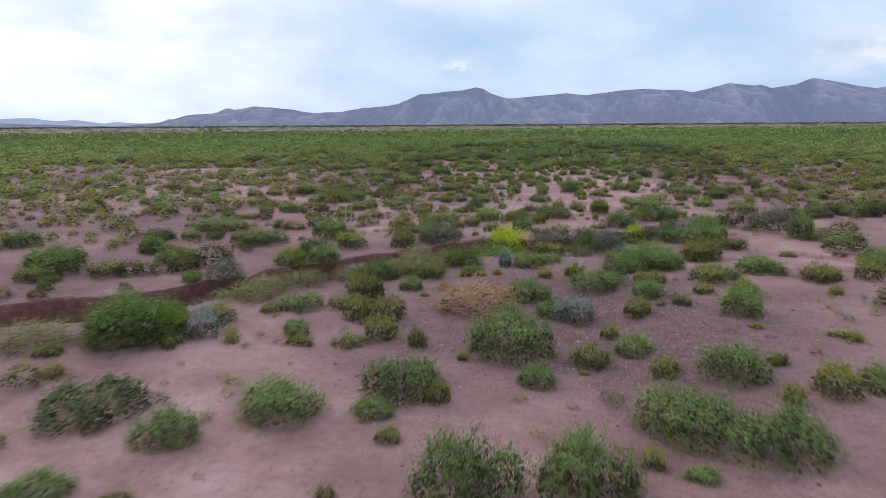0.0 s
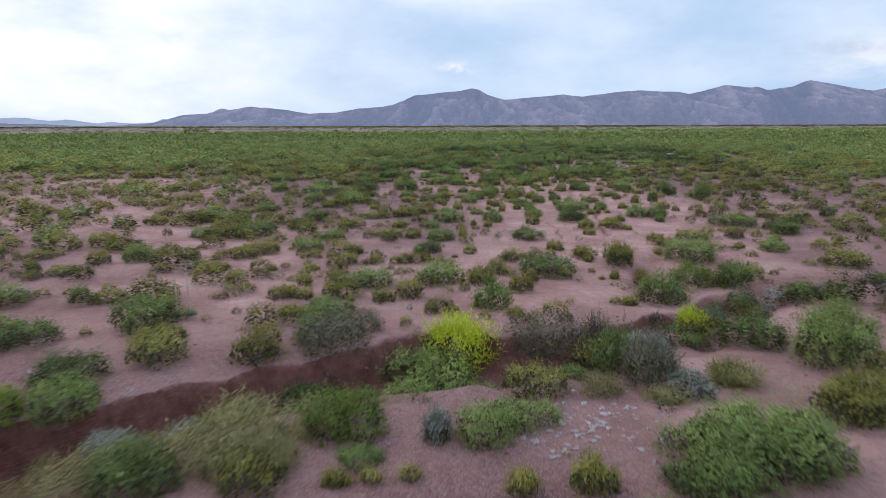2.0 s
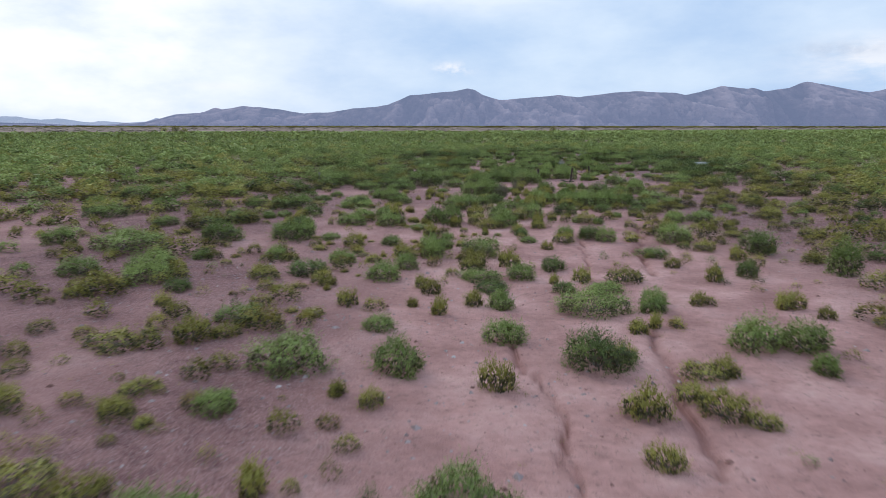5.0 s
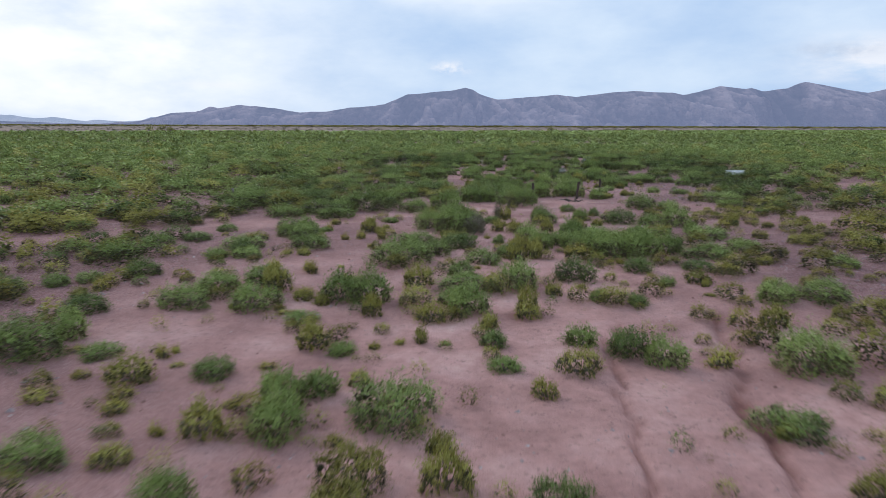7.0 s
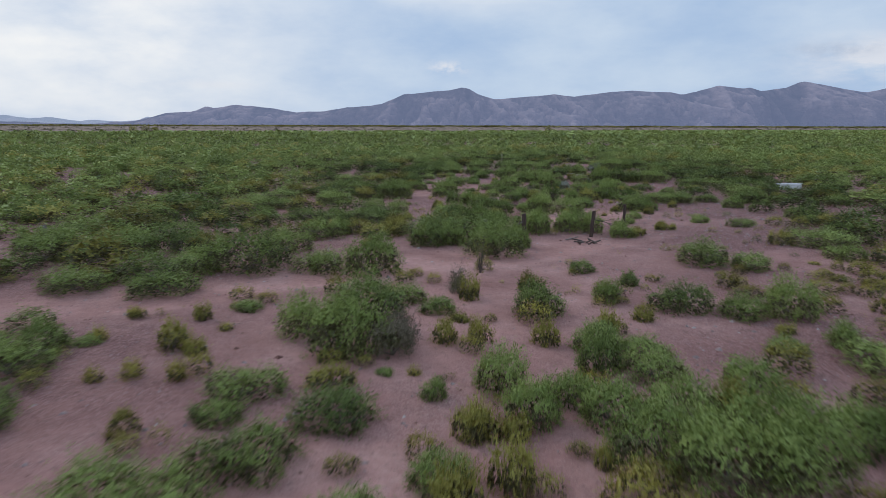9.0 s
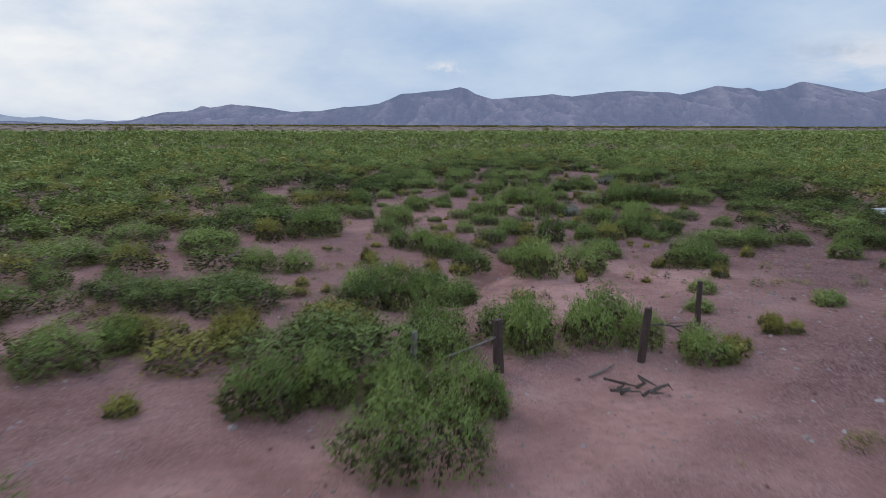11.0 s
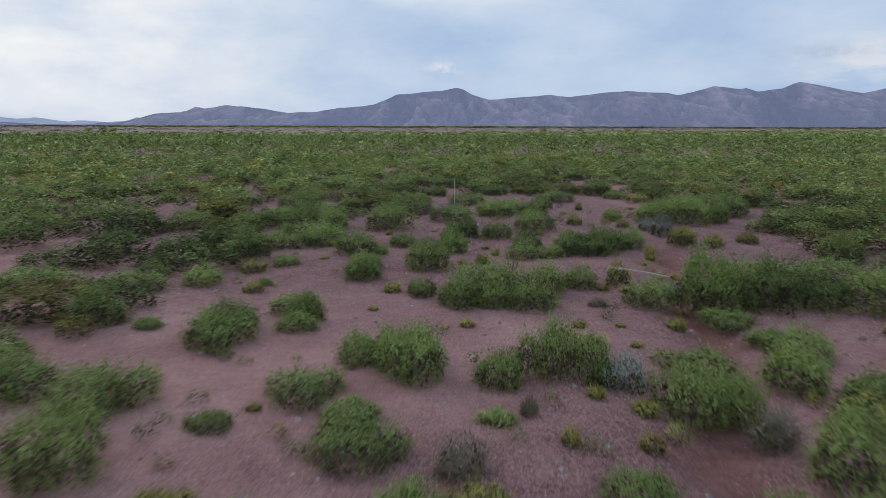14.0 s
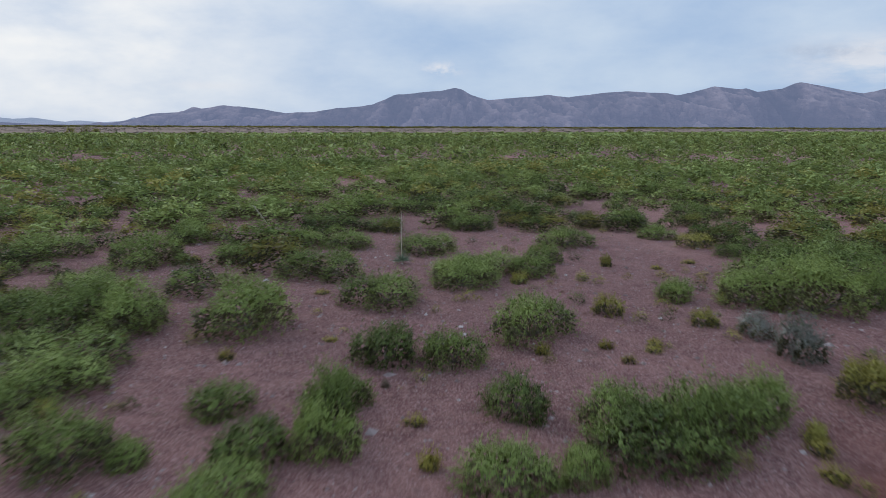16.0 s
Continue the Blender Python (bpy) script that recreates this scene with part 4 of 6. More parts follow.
mq(-18.0, 95.8, 3.40, 1.04); mq(-7.3, 95.9, 1.07, 0.51); tb(26.2, 96.0, 2.45, 0.92); mq(0.5, 96.1, 1.93, 0.83); tb(17.2, 96.3, 1.33, 0.52); mq(12.5, 96.5, 1.94, 0.99)
mq(-6.5, 96.7, 1.32, 0.40); mq(8.1, 97.0, 1.24, 0.69); sn(2.1, 97.4, 0.63, 0.57); mq(-4.8, 97.5, 1.60, 0.72); sn(0.5, 97.7, 0.71, 0.57); mq(15.5, 97.9, 1.31, 0.64)
sn(8.8, 98.0, 0.29, 0.16); mq(18.0, 98.1, 1.48, 0.49); sn(3.1, 98.6, 0.33, 0.13); tb(-20.4, 98.8, 1.62, 0.74); tb(21.2, 99.1, 0.86, 0.51); mq(24.7, 99.2, 1.48, 0.53)
sn(14.6, 99.3, 0.44, 0.33); mq(9.1, 99.4, 1.74, 0.66); sn(15.1, 99.5, 0.40, 0.29); mq(5.6, 99.6, 3.10, 1.24); tb(10.6, 99.9, 1.14, 0.96)
# 100 to 120 m along the flight
tb(11.5, 100.8, 1.02, 1.02); mq(19.5, 100.8, 2.58, 0.78); mq(15.2, 100.8, 2.40, 1.51); mq(10.3, 100.8, 1.37, 0.63); mq(-1.4, 100.9, 1.44, 0.61); mq(-2.8, 100.9, 1.02, 0.53)
mq(16.4, 101.1, 1.75, 1.46); tb(13.2, 101.4, 0.44, 0.44); mq(7.0, 101.4, 2.10, 0.92); tb(1.0, 101.5, 0.70, 0.39); mq(-7.5, 101.6, 2.11, 0.63); mq(14.3, 101.7, 2.40, 1.19)
sn(0.2, 101.8, 0.62, 0.31); mq(18.2, 102.1, 1.56, 1.09); mq(21.8, 102.4, 1.87, 0.69); tb(11.2, 102.6, 0.89, 0.74); tb(11.8, 102.7, 0.70, 0.48); sn(4.2, 102.7, 0.49, 0.26)
mq(8.4, 103.3, 1.87, 0.80); tb(16.3, 103.3, 1.27, 0.89); mq(12.3, 103.4, 1.37, 1.03); mq(5.9, 103.4, 1.26, 0.51); mq(13.9, 103.4, 1.70, 0.97); mq(15.3, 103.4, 1.92, 1.04)
mq(1.0, 103.4, 2.21, 0.86); sn(3.9, 103.7, 0.37, 0.21); mq(-2.4, 103.8, 2.15, 0.70); mq(-6.6, 104.0, 1.71, 0.68); mq(13.2, 104.4, 1.37, 0.79); mq(10.3, 104.6, 0.70, 0.47)
mq(17.3, 104.7, 1.65, 0.90); mq(6.1, 104.8, 1.99, 0.71); mq(11.7, 105.0, 1.44, 1.07); tb(26.2, 105.1, 1.50, 0.60); tb(-8.6, 105.3, 1.18, 0.61); tb(7.9, 105.3, 1.22, 0.59)
sn(4.3, 105.6, 0.56, 0.56); sn(2.4, 105.6, 0.52, 0.39); mq(-5.3, 105.7, 1.70, 0.51); mq(15.5, 105.8, 1.90, 0.70); sn(3.2, 105.8, 0.63, 0.50); tb(-2.2, 105.8, 1.28, 0.49)
mq(9.1, 105.9, 0.51, 0.15); sn(9.8, 105.9, 0.32, 0.21); mq(14.3, 106.2, 1.31, 1.12); mq(21.5, 106.3, 2.65, 0.80); tb(24.4, 106.3, 0.89, 0.55); mq(-0.9, 106.9, 1.33, 0.72)
tb(7.7, 106.9, 0.95, 0.40); mq(-20.4, 107.0, 3.81, 1.37); tw(9.2, 107.2, 1.45, 1.07); mq(15.7, 107.3, 1.68, 0.50); tb(4.1, 107.4, 0.63, 0.46); mq(19.5, 107.4, 1.28, 0.45)
mq(8.0, 107.6, 2.55, 1.82); mq(14.7, 107.8, 1.59, 0.77); tb(3.4, 107.9, 1.08, 0.94); mq(0.0, 107.9, 1.39, 0.97); mq(21.3, 108.0, 0.89, 0.75); tb(13.3, 108.1, 0.88, 0.82)
mq(1.0, 108.3, 0.88, 0.26); tb(11.5, 108.3, 0.82, 0.82); tb(10.6, 108.3, 0.89, 0.78); sn(1.1, 108.6, 0.67, 0.42); mq(-4.6, 108.7, 1.19, 0.53); mq(6.7, 108.9, 1.99, 1.36)
tb(20.4, 109.2, 0.63, 0.31); sn(4.3, 109.5, 0.55, 0.24); tb(16.6, 110.2, 0.66, 0.40); mq(8.3, 110.2, 2.78, 1.66); tb(11.1, 110.3, 0.66, 0.32); tb(3.3, 110.5, 0.58, 0.54)
mq(21.4, 110.8, 1.81, 1.44); mq(19.8, 110.8, 1.72, 0.76); mq(13.5, 111.0, 1.90, 1.18); sn(1.0, 111.1, 0.38, 0.32); mq(10.5, 111.4, 1.40, 0.48); tb(25.1, 111.4, 1.33, 0.85)
mq(4.4, 111.5, 1.06, 0.32); mq(18.3, 111.6, 2.33, 1.01); mq(16.0, 112.4, 1.11, 0.80); mq(9.3, 112.7, 2.05, 0.66); tb(11.5, 113.0, 0.95, 0.95); mq(0.6, 114.4, 2.81, 0.95)
tb(13.7, 114.5, 1.02, 0.77); mq(-2.6, 114.5, 2.82, 0.95); mq(17.5, 115.0, 0.84, 0.52); tb(25.9, 115.8, 0.76, 0.30); mq(16.3, 117.3, 1.26, 0.54); mq(7.9, 117.5, 2.75, 2.00)
mq(23.4, 117.8, 1.87, 0.76); mq(0.7, 117.8, 1.85, 1.03); mq(2.7, 118.0, 3.96, 1.92); mq(5.7, 118.1, 2.34, 1.11); mq(21.7, 118.7, 2.66, 1.18); sn(26.6, 118.8, 0.61, 0.18)
tb(31.0, 118.8, 4.00, 1.20)
# 120 to 140 m along the flight
tw(-5.5, 120.1, 2.00, 1.01); mq(28.7, 120.1, 2.04, 0.80); mq(-3.5, 121.2, 3.12, 1.40); tb(0.1, 121.3, 2.35, 1.28); mq(13.2, 121.9, 3.22, 1.62); mq(3.4, 122.6, 2.46, 1.34)
mq(29.4, 123.3, 3.69, 1.11); tb(27.5, 123.5, 1.43, 1.02); mq(-7.8, 123.8, 3.39, 1.53); tb(7.1, 123.9, 0.70, 0.49); mq(10.0, 124.0, 1.82, 1.29); mq(14.8, 124.1, 1.24, 0.92)
mq(14.2, 124.1, 1.96, 1.50); mq(12.8, 124.4, 1.69, 1.29); mq(11.2, 124.5, 1.69, 1.29); mq(10.9, 126.7, 5.17, 1.55); mq(-3.6, 126.8, 3.09, 1.17); mq(4.3, 126.8, 2.79, 1.20)
tb(7.5, 127.1, 2.89, 0.91); mq(20.6, 127.1, 1.31, 0.90); tb(21.4, 127.3, 1.00, 0.61); mq(13.7, 127.4, 1.98, 1.05); mq(16.1, 127.8, 1.77, 1.53); mq(19.2, 128.1, 1.25, 1.25)
tb(8.4, 128.1, 1.79, 1.32); mq(5.2, 128.1, 1.51, 1.12); mq(17.9, 128.4, 1.84, 1.39); tb(11.0, 128.4, 2.70, 1.36); tb(6.0, 128.5, 1.97, 1.02); mq(13.6, 128.5, 2.24, 1.35)
mq(-8.7, 128.6, 3.24, 1.15); mq(15.9, 129.1, 2.46, 1.38); tb(23.5, 129.4, 0.61, 0.59); tb(24.2, 129.5, 0.76, 0.46); tb(4.7, 129.8, 1.37, 0.78); tb(10.5, 130.3, 2.35, 0.98)
mq(28.9, 130.8, 2.10, 0.63); mq(22.2, 131.7, 1.03, 0.46); mq(12.9, 132.1, 1.73, 1.45); mq(11.4, 132.3, 2.10, 1.25); mq(7.1, 132.5, 3.65, 1.18); mq(27.1, 132.7, 1.09, 0.58)
mq(4.2, 132.8, 2.89, 1.16); mq(14.2, 133.2, 2.01, 1.08); mq(-14.3, 133.4, 3.30, 1.17); sn(16.8, 133.7, 0.96, 0.38); mq(13.3, 134.3, 2.00, 1.21); mq(2.3, 134.4, 2.88, 0.99)
mq(6.3, 134.4, 3.08, 1.12); mq(11.0, 134.5, 1.59, 1.10); mq(23.5, 134.5, 1.31, 0.56); tb(8.4, 134.5, 1.55, 0.47); mq(4.4, 134.8, 1.96, 0.72); mq(14.6, 134.9, 1.76, 1.01)
mq(34.5, 134.9, 1.93, 0.97); sn(9.7, 134.9, 0.44, 0.43); li(13.2, 134.9, 0.99, 0.60); mq(11.7, 135.1, 1.90, 1.34); tb(8.6, 136.1, 0.72, 0.48); mq(13.6, 136.2, 1.58, 0.70)
sn(22.0, 136.4, 0.57, 0.29); tb(19.4, 136.5, 0.56, 0.51); mq(-9.6, 136.5, 3.15, 1.11); tb(25.4, 137.4, 1.08, 0.66); mq(17.9, 137.6, 2.23, 1.84); tb(12.3, 138.4, 0.99, 0.58)
sn(13.7, 138.4, 0.35, 0.34); mq(18.0, 138.6, 1.51, 1.51); tb(14.8, 138.8, 1.16, 0.55); mq(20.0, 138.9, 2.42, 1.42); mq(6.2, 139.0, 2.18, 1.24); mq(7.7, 139.1, 1.75, 1.03)
sn(13.6, 139.5, 0.78, 0.60); mq(15.4, 139.7, 1.91, 1.22); tb(23.6, 139.8, 0.78, 0.43)
# 140 to 160 m along the flight
mq(26.2, 140.1, 1.43, 0.89); mq(-3.0, 140.3, 4.28, 1.36); mq(25.2, 140.3, 2.58, 1.36); tb(10.9, 140.6, 0.96, 0.62); mq(-0.7, 141.3, 2.90, 0.98); mq(33.3, 141.9, 1.85, 1.09)
sn(-3.6, 142.1, 0.78, 0.23); mq(21.9, 142.2, 1.76, 0.84); tb(28.7, 142.3, 0.90, 0.62); mq(13.9, 142.4, 2.11, 1.26); mq(14.8, 142.4, 1.94, 0.95); mq(17.5, 142.7, 1.44, 0.78)
mq(42.1, 143.2, 2.31, 0.96); mq(2.6, 143.6, 3.55, 1.44); sn(-3.7, 143.8, 0.55, 0.22); tw(16.7, 143.9, 0.62, 0.20); mq(18.2, 144.0, 1.35, 0.64); mq(22.1, 144.1, 2.11, 0.63)
mq(13.1, 144.1, 1.66, 1.26); mq(17.5, 144.1, 1.15, 0.44); tb(14.0, 144.2, 1.89, 1.12); sn(8.4, 144.3, 0.77, 0.23); mq(11.9, 144.5, 1.29, 1.07); mq(35.6, 144.6, 2.83, 1.40)
tb(16.1, 144.6, 1.30, 0.42); sn(10.8, 144.6, 0.75, 0.32); sn(24.6, 144.6, 0.39, 0.25); mq(29.7, 144.6, 2.87, 1.07); sn(23.9, 144.9, 0.34, 0.17); mq(30.7, 145.5, 1.66, 1.02)
tb(18.7, 145.6, 1.65, 0.83); mq(2.5, 145.7, 2.64, 0.79); mq(29.0, 145.7, 2.93, 0.93); sn(24.1, 145.7, 0.48, 0.28); mq(32.8, 145.8, 2.24, 0.82); mq(16.8, 145.9, 2.11, 1.01)
tb(13.3, 146.1, 1.25, 0.57); mq(-1.8, 146.1, 3.83, 1.15); tb(23.0, 146.2, 1.37, 1.26); mq(19.9, 146.2, 1.73, 1.55); tb(5.0, 146.5, 1.68, 1.33); mq(21.8, 146.6, 1.28, 0.96)
mq(25.9, 146.9, 1.98, 0.59); sn(14.7, 147.6, 0.67, 0.30); sn(8.4, 147.8, 0.54, 0.16); mq(7.1, 148.1, 3.15, 2.01); sn(17.3, 148.1, 0.35, 0.17); mq(27.1, 148.4, 1.60, 1.05)
tb(19.0, 148.5, 1.29, 0.69); mq(18.0, 148.6, 1.45, 0.89); mq(24.9, 148.7, 2.05, 1.27); mq(11.0, 149.1, 1.99, 1.01); mq(15.5, 149.2, 1.34, 0.76); mq(23.8, 149.3, 1.67, 1.10)
mq(7.6, 149.3, 2.24, 1.56); tb(19.1, 150.0, 1.46, 0.61); mq(21.9, 150.2, 1.43, 0.55); tb(14.1, 150.3, 1.27, 0.48); tw(19.0, 151.3, 1.01, 0.69); tb(28.4, 151.6, 1.56, 0.65)
mq(11.8, 151.6, 2.21, 1.59); mq(-0.7, 151.7, 1.53, 0.48); mq(31.6, 151.9, 1.58, 0.62); mq(17.0, 152.1, 2.26, 0.93); sn(22.6, 152.1, 0.70, 0.39); sn(21.1, 152.3, 0.53, 0.42)
mq(2.0, 152.6, 3.43, 1.25); tw(25.2, 152.6, 1.09, 0.75); tb(27.8, 152.9, 2.45, 0.83); mq(6.7, 153.1, 2.42, 1.32); tb(34.6, 153.2, 2.48, 0.75); mq(13.9, 153.4, 1.11, 0.41)
mq(19.8, 153.5, 0.91, 0.27); tw(20.5, 153.7, 0.41, 0.41); mq(16.7, 153.8, 1.44, 0.43); tb(23.0, 153.8, 0.63, 0.31); mq(25.2, 154.0, 1.39, 1.15); mq(24.2, 154.1, 1.92, 1.42)
sn(14.6, 154.2, 0.48, 0.21); mq(28.3, 154.4, 1.58, 0.81); tb(22.1, 154.4, 0.44, 0.31); mq(30.1, 154.6, 2.60, 0.78); mq(15.6, 154.9, 1.96, 0.77); mq(22.4, 155.2, 0.81, 0.68)
sg(23.0, 155.2, 1.17, 0.85); mq(8.9, 155.2, 2.41, 1.04); mq(27.0, 155.3, 1.78, 1.17); mq(20.0, 155.4, 1.41, 0.84); mq(21.4, 156.0, 1.91, 1.63); mq(18.0, 156.1, 2.03, 1.49)
mq(6.5, 156.2, 2.30, 0.76); mq(22.6, 156.8, 1.18, 0.85); mq(16.7, 156.9, 1.43, 0.86); mq(17.7, 157.2, 2.42, 0.91); sn(24.1, 158.0, 0.35, 0.15); mq(35.8, 158.0, 2.87, 1.06)
mq(1.8, 158.1, 1.87, 0.75); mq(27.8, 158.3, 1.31, 0.53); mq(12.6, 158.4, 2.20, 1.13); sn(31.8, 158.7, 0.83, 0.47); mq(14.5, 159.7, 1.39, 0.57); tb(25.9, 159.8, 0.63, 0.38)
mq(12.5, 159.9, 2.14, 0.94); sn(24.2, 159.9, 0.35, 0.17); mq(10.1, 159.9, 1.01, 0.30)
# 160 to 180 m along the flight
sn(23.0, 160.0, 0.40, 0.26); sn(19.6, 160.1, 0.72, 0.25); mq(8.4, 160.2, 1.89, 1.19); mq(27.6, 160.2, 1.78, 0.56); mq(1.8, 160.6, 2.96, 1.14); mq(33.2, 161.2, 3.11, 1.68)
mq(14.2, 161.6, 1.87, 0.67); mq(29.4, 161.7, 2.45, 1.95); mq(31.3, 161.7, 2.11, 1.26); mq(27.9, 161.8, 2.63, 1.93); sn(16.6, 161.9, 0.52, 0.18); sn(26.8, 162.1, 0.53, 0.28)
mq(21.8, 162.2, 2.09, 1.10); mq(25.9, 162.3, 1.94, 1.07); tw(24.1, 162.3, 0.61, 0.30); mq(20.6, 162.4, 1.32, 0.99); mq(19.6, 162.4, 1.73, 1.11); tb(37.8, 163.5, 1.68, 0.79)
mq(30.4, 163.8, 4.04, 1.30); mq(18.2, 163.8, 1.25, 0.64); sn(25.5, 164.0, 0.41, 0.23); tb(12.2, 164.0, 0.86, 0.46); mq(28.4, 164.0, 1.89, 1.89); mq(33.3, 164.2, 4.09, 1.32)
tb(17.1, 164.2, 0.70, 0.38); sn(24.8, 164.3, 0.54, 0.27); sg(27.4, 164.4, 0.73, 0.61); mq(7.8, 164.4, 2.53, 0.76); mq(21.2, 164.8, 0.86, 0.62); mq(24.0, 164.9, 1.61, 0.82)
mq(12.4, 164.9, 0.61, 0.33); tb(25.5, 165.0, 1.07, 1.07); mq(3.8, 165.1, 2.86, 0.86); mq(10.0, 165.3, 1.82, 0.74); mq(15.8, 166.0, 1.65, 0.94); sn(27.7, 166.8, 0.31, 0.15)
sn(19.8, 166.9, 0.35, 0.17); tb(11.4, 167.2, 1.42, 0.66); sn(28.7, 167.4, 0.30, 0.16); sn(28.6, 167.6, 0.45, 0.31); mq(18.4, 167.9, 2.23, 1.34); mq(16.0, 168.2, 1.21, 0.58)
mq(12.5, 168.4, 1.22, 0.46); tb(20.7, 168.5, 0.56, 0.53); mq(36.3, 168.9, 2.40, 1.41); sn(19.9, 169.0, 0.56, 0.21); sn(27.9, 169.0, 0.32, 0.21); sn(13.9, 169.7, 0.49, 0.16)
mq(10.5, 170.0, 2.99, 1.37); mq(22.7, 170.0, 1.80, 0.82); mq(18.2, 170.0, 1.49, 0.45); mq(24.1, 170.2, 1.13, 0.64); sn(28.5, 170.4, 0.74, 0.35); sn(21.5, 170.6, 0.37, 0.37)
mq(15.2, 170.7, 1.99, 1.21); mq(16.3, 170.8, 0.85, 0.49); mq(25.5, 171.0, 2.67, 1.13); mq(19.6, 171.1, 1.42, 1.06); mq(18.3, 171.1, 1.64, 0.80); sn(28.8, 171.4, 0.57, 0.34)
mq(26.6, 171.5, 2.17, 1.49); mq(25.3, 172.2, 1.98, 1.10); mq(27.5, 172.2, 1.90, 1.02); mq(11.4, 172.3, 2.05, 0.98); tb(32.2, 172.3, 1.15, 0.83); sn(21.2, 172.5, 0.51, 0.26)
sn(13.8, 172.8, 0.61, 0.39); mq(28.4, 172.8, 1.39, 1.03); mq(12.9, 172.8, 1.91, 1.03); mq(17.1, 173.1, 1.51, 0.70); mq(23.3, 173.1, 1.53, 0.92); tb(31.0, 173.3, 1.59, 1.12)
mq(19.7, 173.6, 1.31, 0.73); tb(34.5, 173.6, 1.22, 0.65); mq(13.2, 174.4, 2.61, 1.02); tw(20.5, 174.6, 0.21, 0.21); sn(26.6, 176.1, 0.46, 0.24); sg(31.0, 176.1, 1.25, 1.25)
sn(16.4, 176.3, 0.54, 0.31); mq(22.1, 176.3, 2.02, 1.05); mq(20.4, 176.4, 1.87, 1.14); mq(11.0, 176.6, 1.25, 0.74); sn(24.5, 176.8, 0.40, 0.29); sn(27.5, 176.9, 0.49, 0.22)
sn(26.3, 177.2, 0.41, 0.24); sn(18.8, 177.9, 0.37, 0.15); sg(30.8, 178.0, 1.21, 0.77); mq(24.4, 178.3, 2.94, 1.37); mq(13.0, 178.6, 2.26, 1.39); mq(11.2, 178.6, 3.31, 1.42)
mq(8.2, 178.8, 2.92, 1.12); mq(5.0, 178.9, 3.41, 1.30); mq(16.3, 179.0, 3.82, 1.73); tb(29.7, 179.1, 1.09, 0.54)
# 180 to 200 m along the flight
mq(11.9, 180.0, 3.56, 1.65); tb(27.2, 180.4, 0.96, 0.78); mq(34.0, 180.8, 3.37, 2.06); mq(8.8, 181.0, 2.14, 0.88); mq(36.2, 181.2, 1.62, 1.62); mq(20.1, 181.8, 3.05, 1.22)
mq(32.5, 181.9, 2.91, 1.46); mq(29.9, 182.2, 1.47, 0.81); sn(17.8, 183.2, 0.60, 0.18); sn(30.4, 183.5, 0.88, 0.34); tb(10.4, 183.8, 1.32, 0.40); mq(9.1, 184.1, 2.44, 0.82)
mq(22.9, 184.3, 2.94, 1.16); mq(37.7, 184.7, 4.17, 1.69); mq(34.9, 184.8, 4.55, 1.50); tb(25.0, 185.1, 0.70, 0.49); mq(22.9, 185.7, 2.86, 1.13); mq(17.3, 186.4, 3.53, 1.33)
mq(25.7, 186.6, 2.22, 0.97); sn(31.3, 187.9, 0.52, 0.21); tb(29.2, 188.3, 0.53, 0.53); mq(40.3, 189.0, 3.27, 1.14); mq(37.2, 189.0, 2.99, 1.29); sn(33.2, 189.2, 0.54, 0.22)
mq(9.3, 189.2, 3.46, 1.71); tb(11.0, 189.9, 1.09, 0.38); mq(13.1, 190.4, 3.05, 0.94); mq(35.9, 190.6, 2.28, 0.77); mq(4.5, 190.9, 3.92, 1.27); mq(21.4, 191.7, 3.20, 1.12)
tb(34.9, 192.9, 2.14, 0.85); mq(28.4, 193.2, 3.36, 1.05); mq(17.7, 193.4, 2.75, 0.95); mq(15.4, 193.5, 2.74, 0.95); mq(9.4, 194.8, 2.84, 1.13); tb(41.7, 195.1, 0.82, 0.50)
mq(33.8, 195.4, 2.28, 0.77); mq(24.0, 198.6, 3.17, 1.12); sn(11.1, 198.7, 0.77, 0.41); mq(19.1, 199.0, 2.83, 0.98)
# 200 to 220 m along the flight
mq(39.3, 204.0, 4.44, 1.33); mq(27.8, 205.1, 2.87, 1.18)

# beside the wash, and a few more among the others
mq(-1.2, 41.5, 4.04, 1.68); tb(1.5, 38.7, 1.98, 0.97); tw(4.8, 39.3, 1.88, 1.63); mq(4.2, 40.6, 1.84, 1.42); mq(5.2, 33.9, 2.60, 1.13); mq(4.4, 33.2, 1.71, 0.81)
tb(2.1, 33.9, 1.13, 0.80); sn(0.6, 33.8, 0.68, 0.50); tb(9.1, 37.0, 2.08, 1.20); sg(-8.7, 36.1, 1.44, 0.60); sg(-7.4, 37.7, 1.16, 0.77); tb(-4.9, 34.2, 1.62, 0.84)
tb(-3.1, 34.2, 0.69, 0.40); sn(-2.4, 34.2, 0.58, 0.35); gs(3.3, 38.6, 1.21, 0.50); gs(7.4, 39.3, 1.10, 0.46); mq(-7.6, 34.9, 1.93, 0.68); mq(-24.5, 37.1, 3.27, 1.21)
tb(-20.9, 35.2, 2.25, 0.94); mq(-20.9, 40.6, 1.62, 1.15); tb(-18.3, 38.0, 2.13, 1.03); tb(-23.9, 34.1, 2.18, 0.90); tb(-16.1, 43.3, 2.78, 0.98); tb(9.6, 37.1, 2.37, 1.33)
tb(12.2, 31.0, 1.97, 0.82); tb(10.6, 33.5, 1.60, 0.79); mq(5.9, 34.7, 3.32, 1.38); tb(19.1, 41.8, 3.68, 0.87); tb(14.2, 30.8, 1.46, 1.09); mq(-29.1, 41.8, 2.35, 1.14)
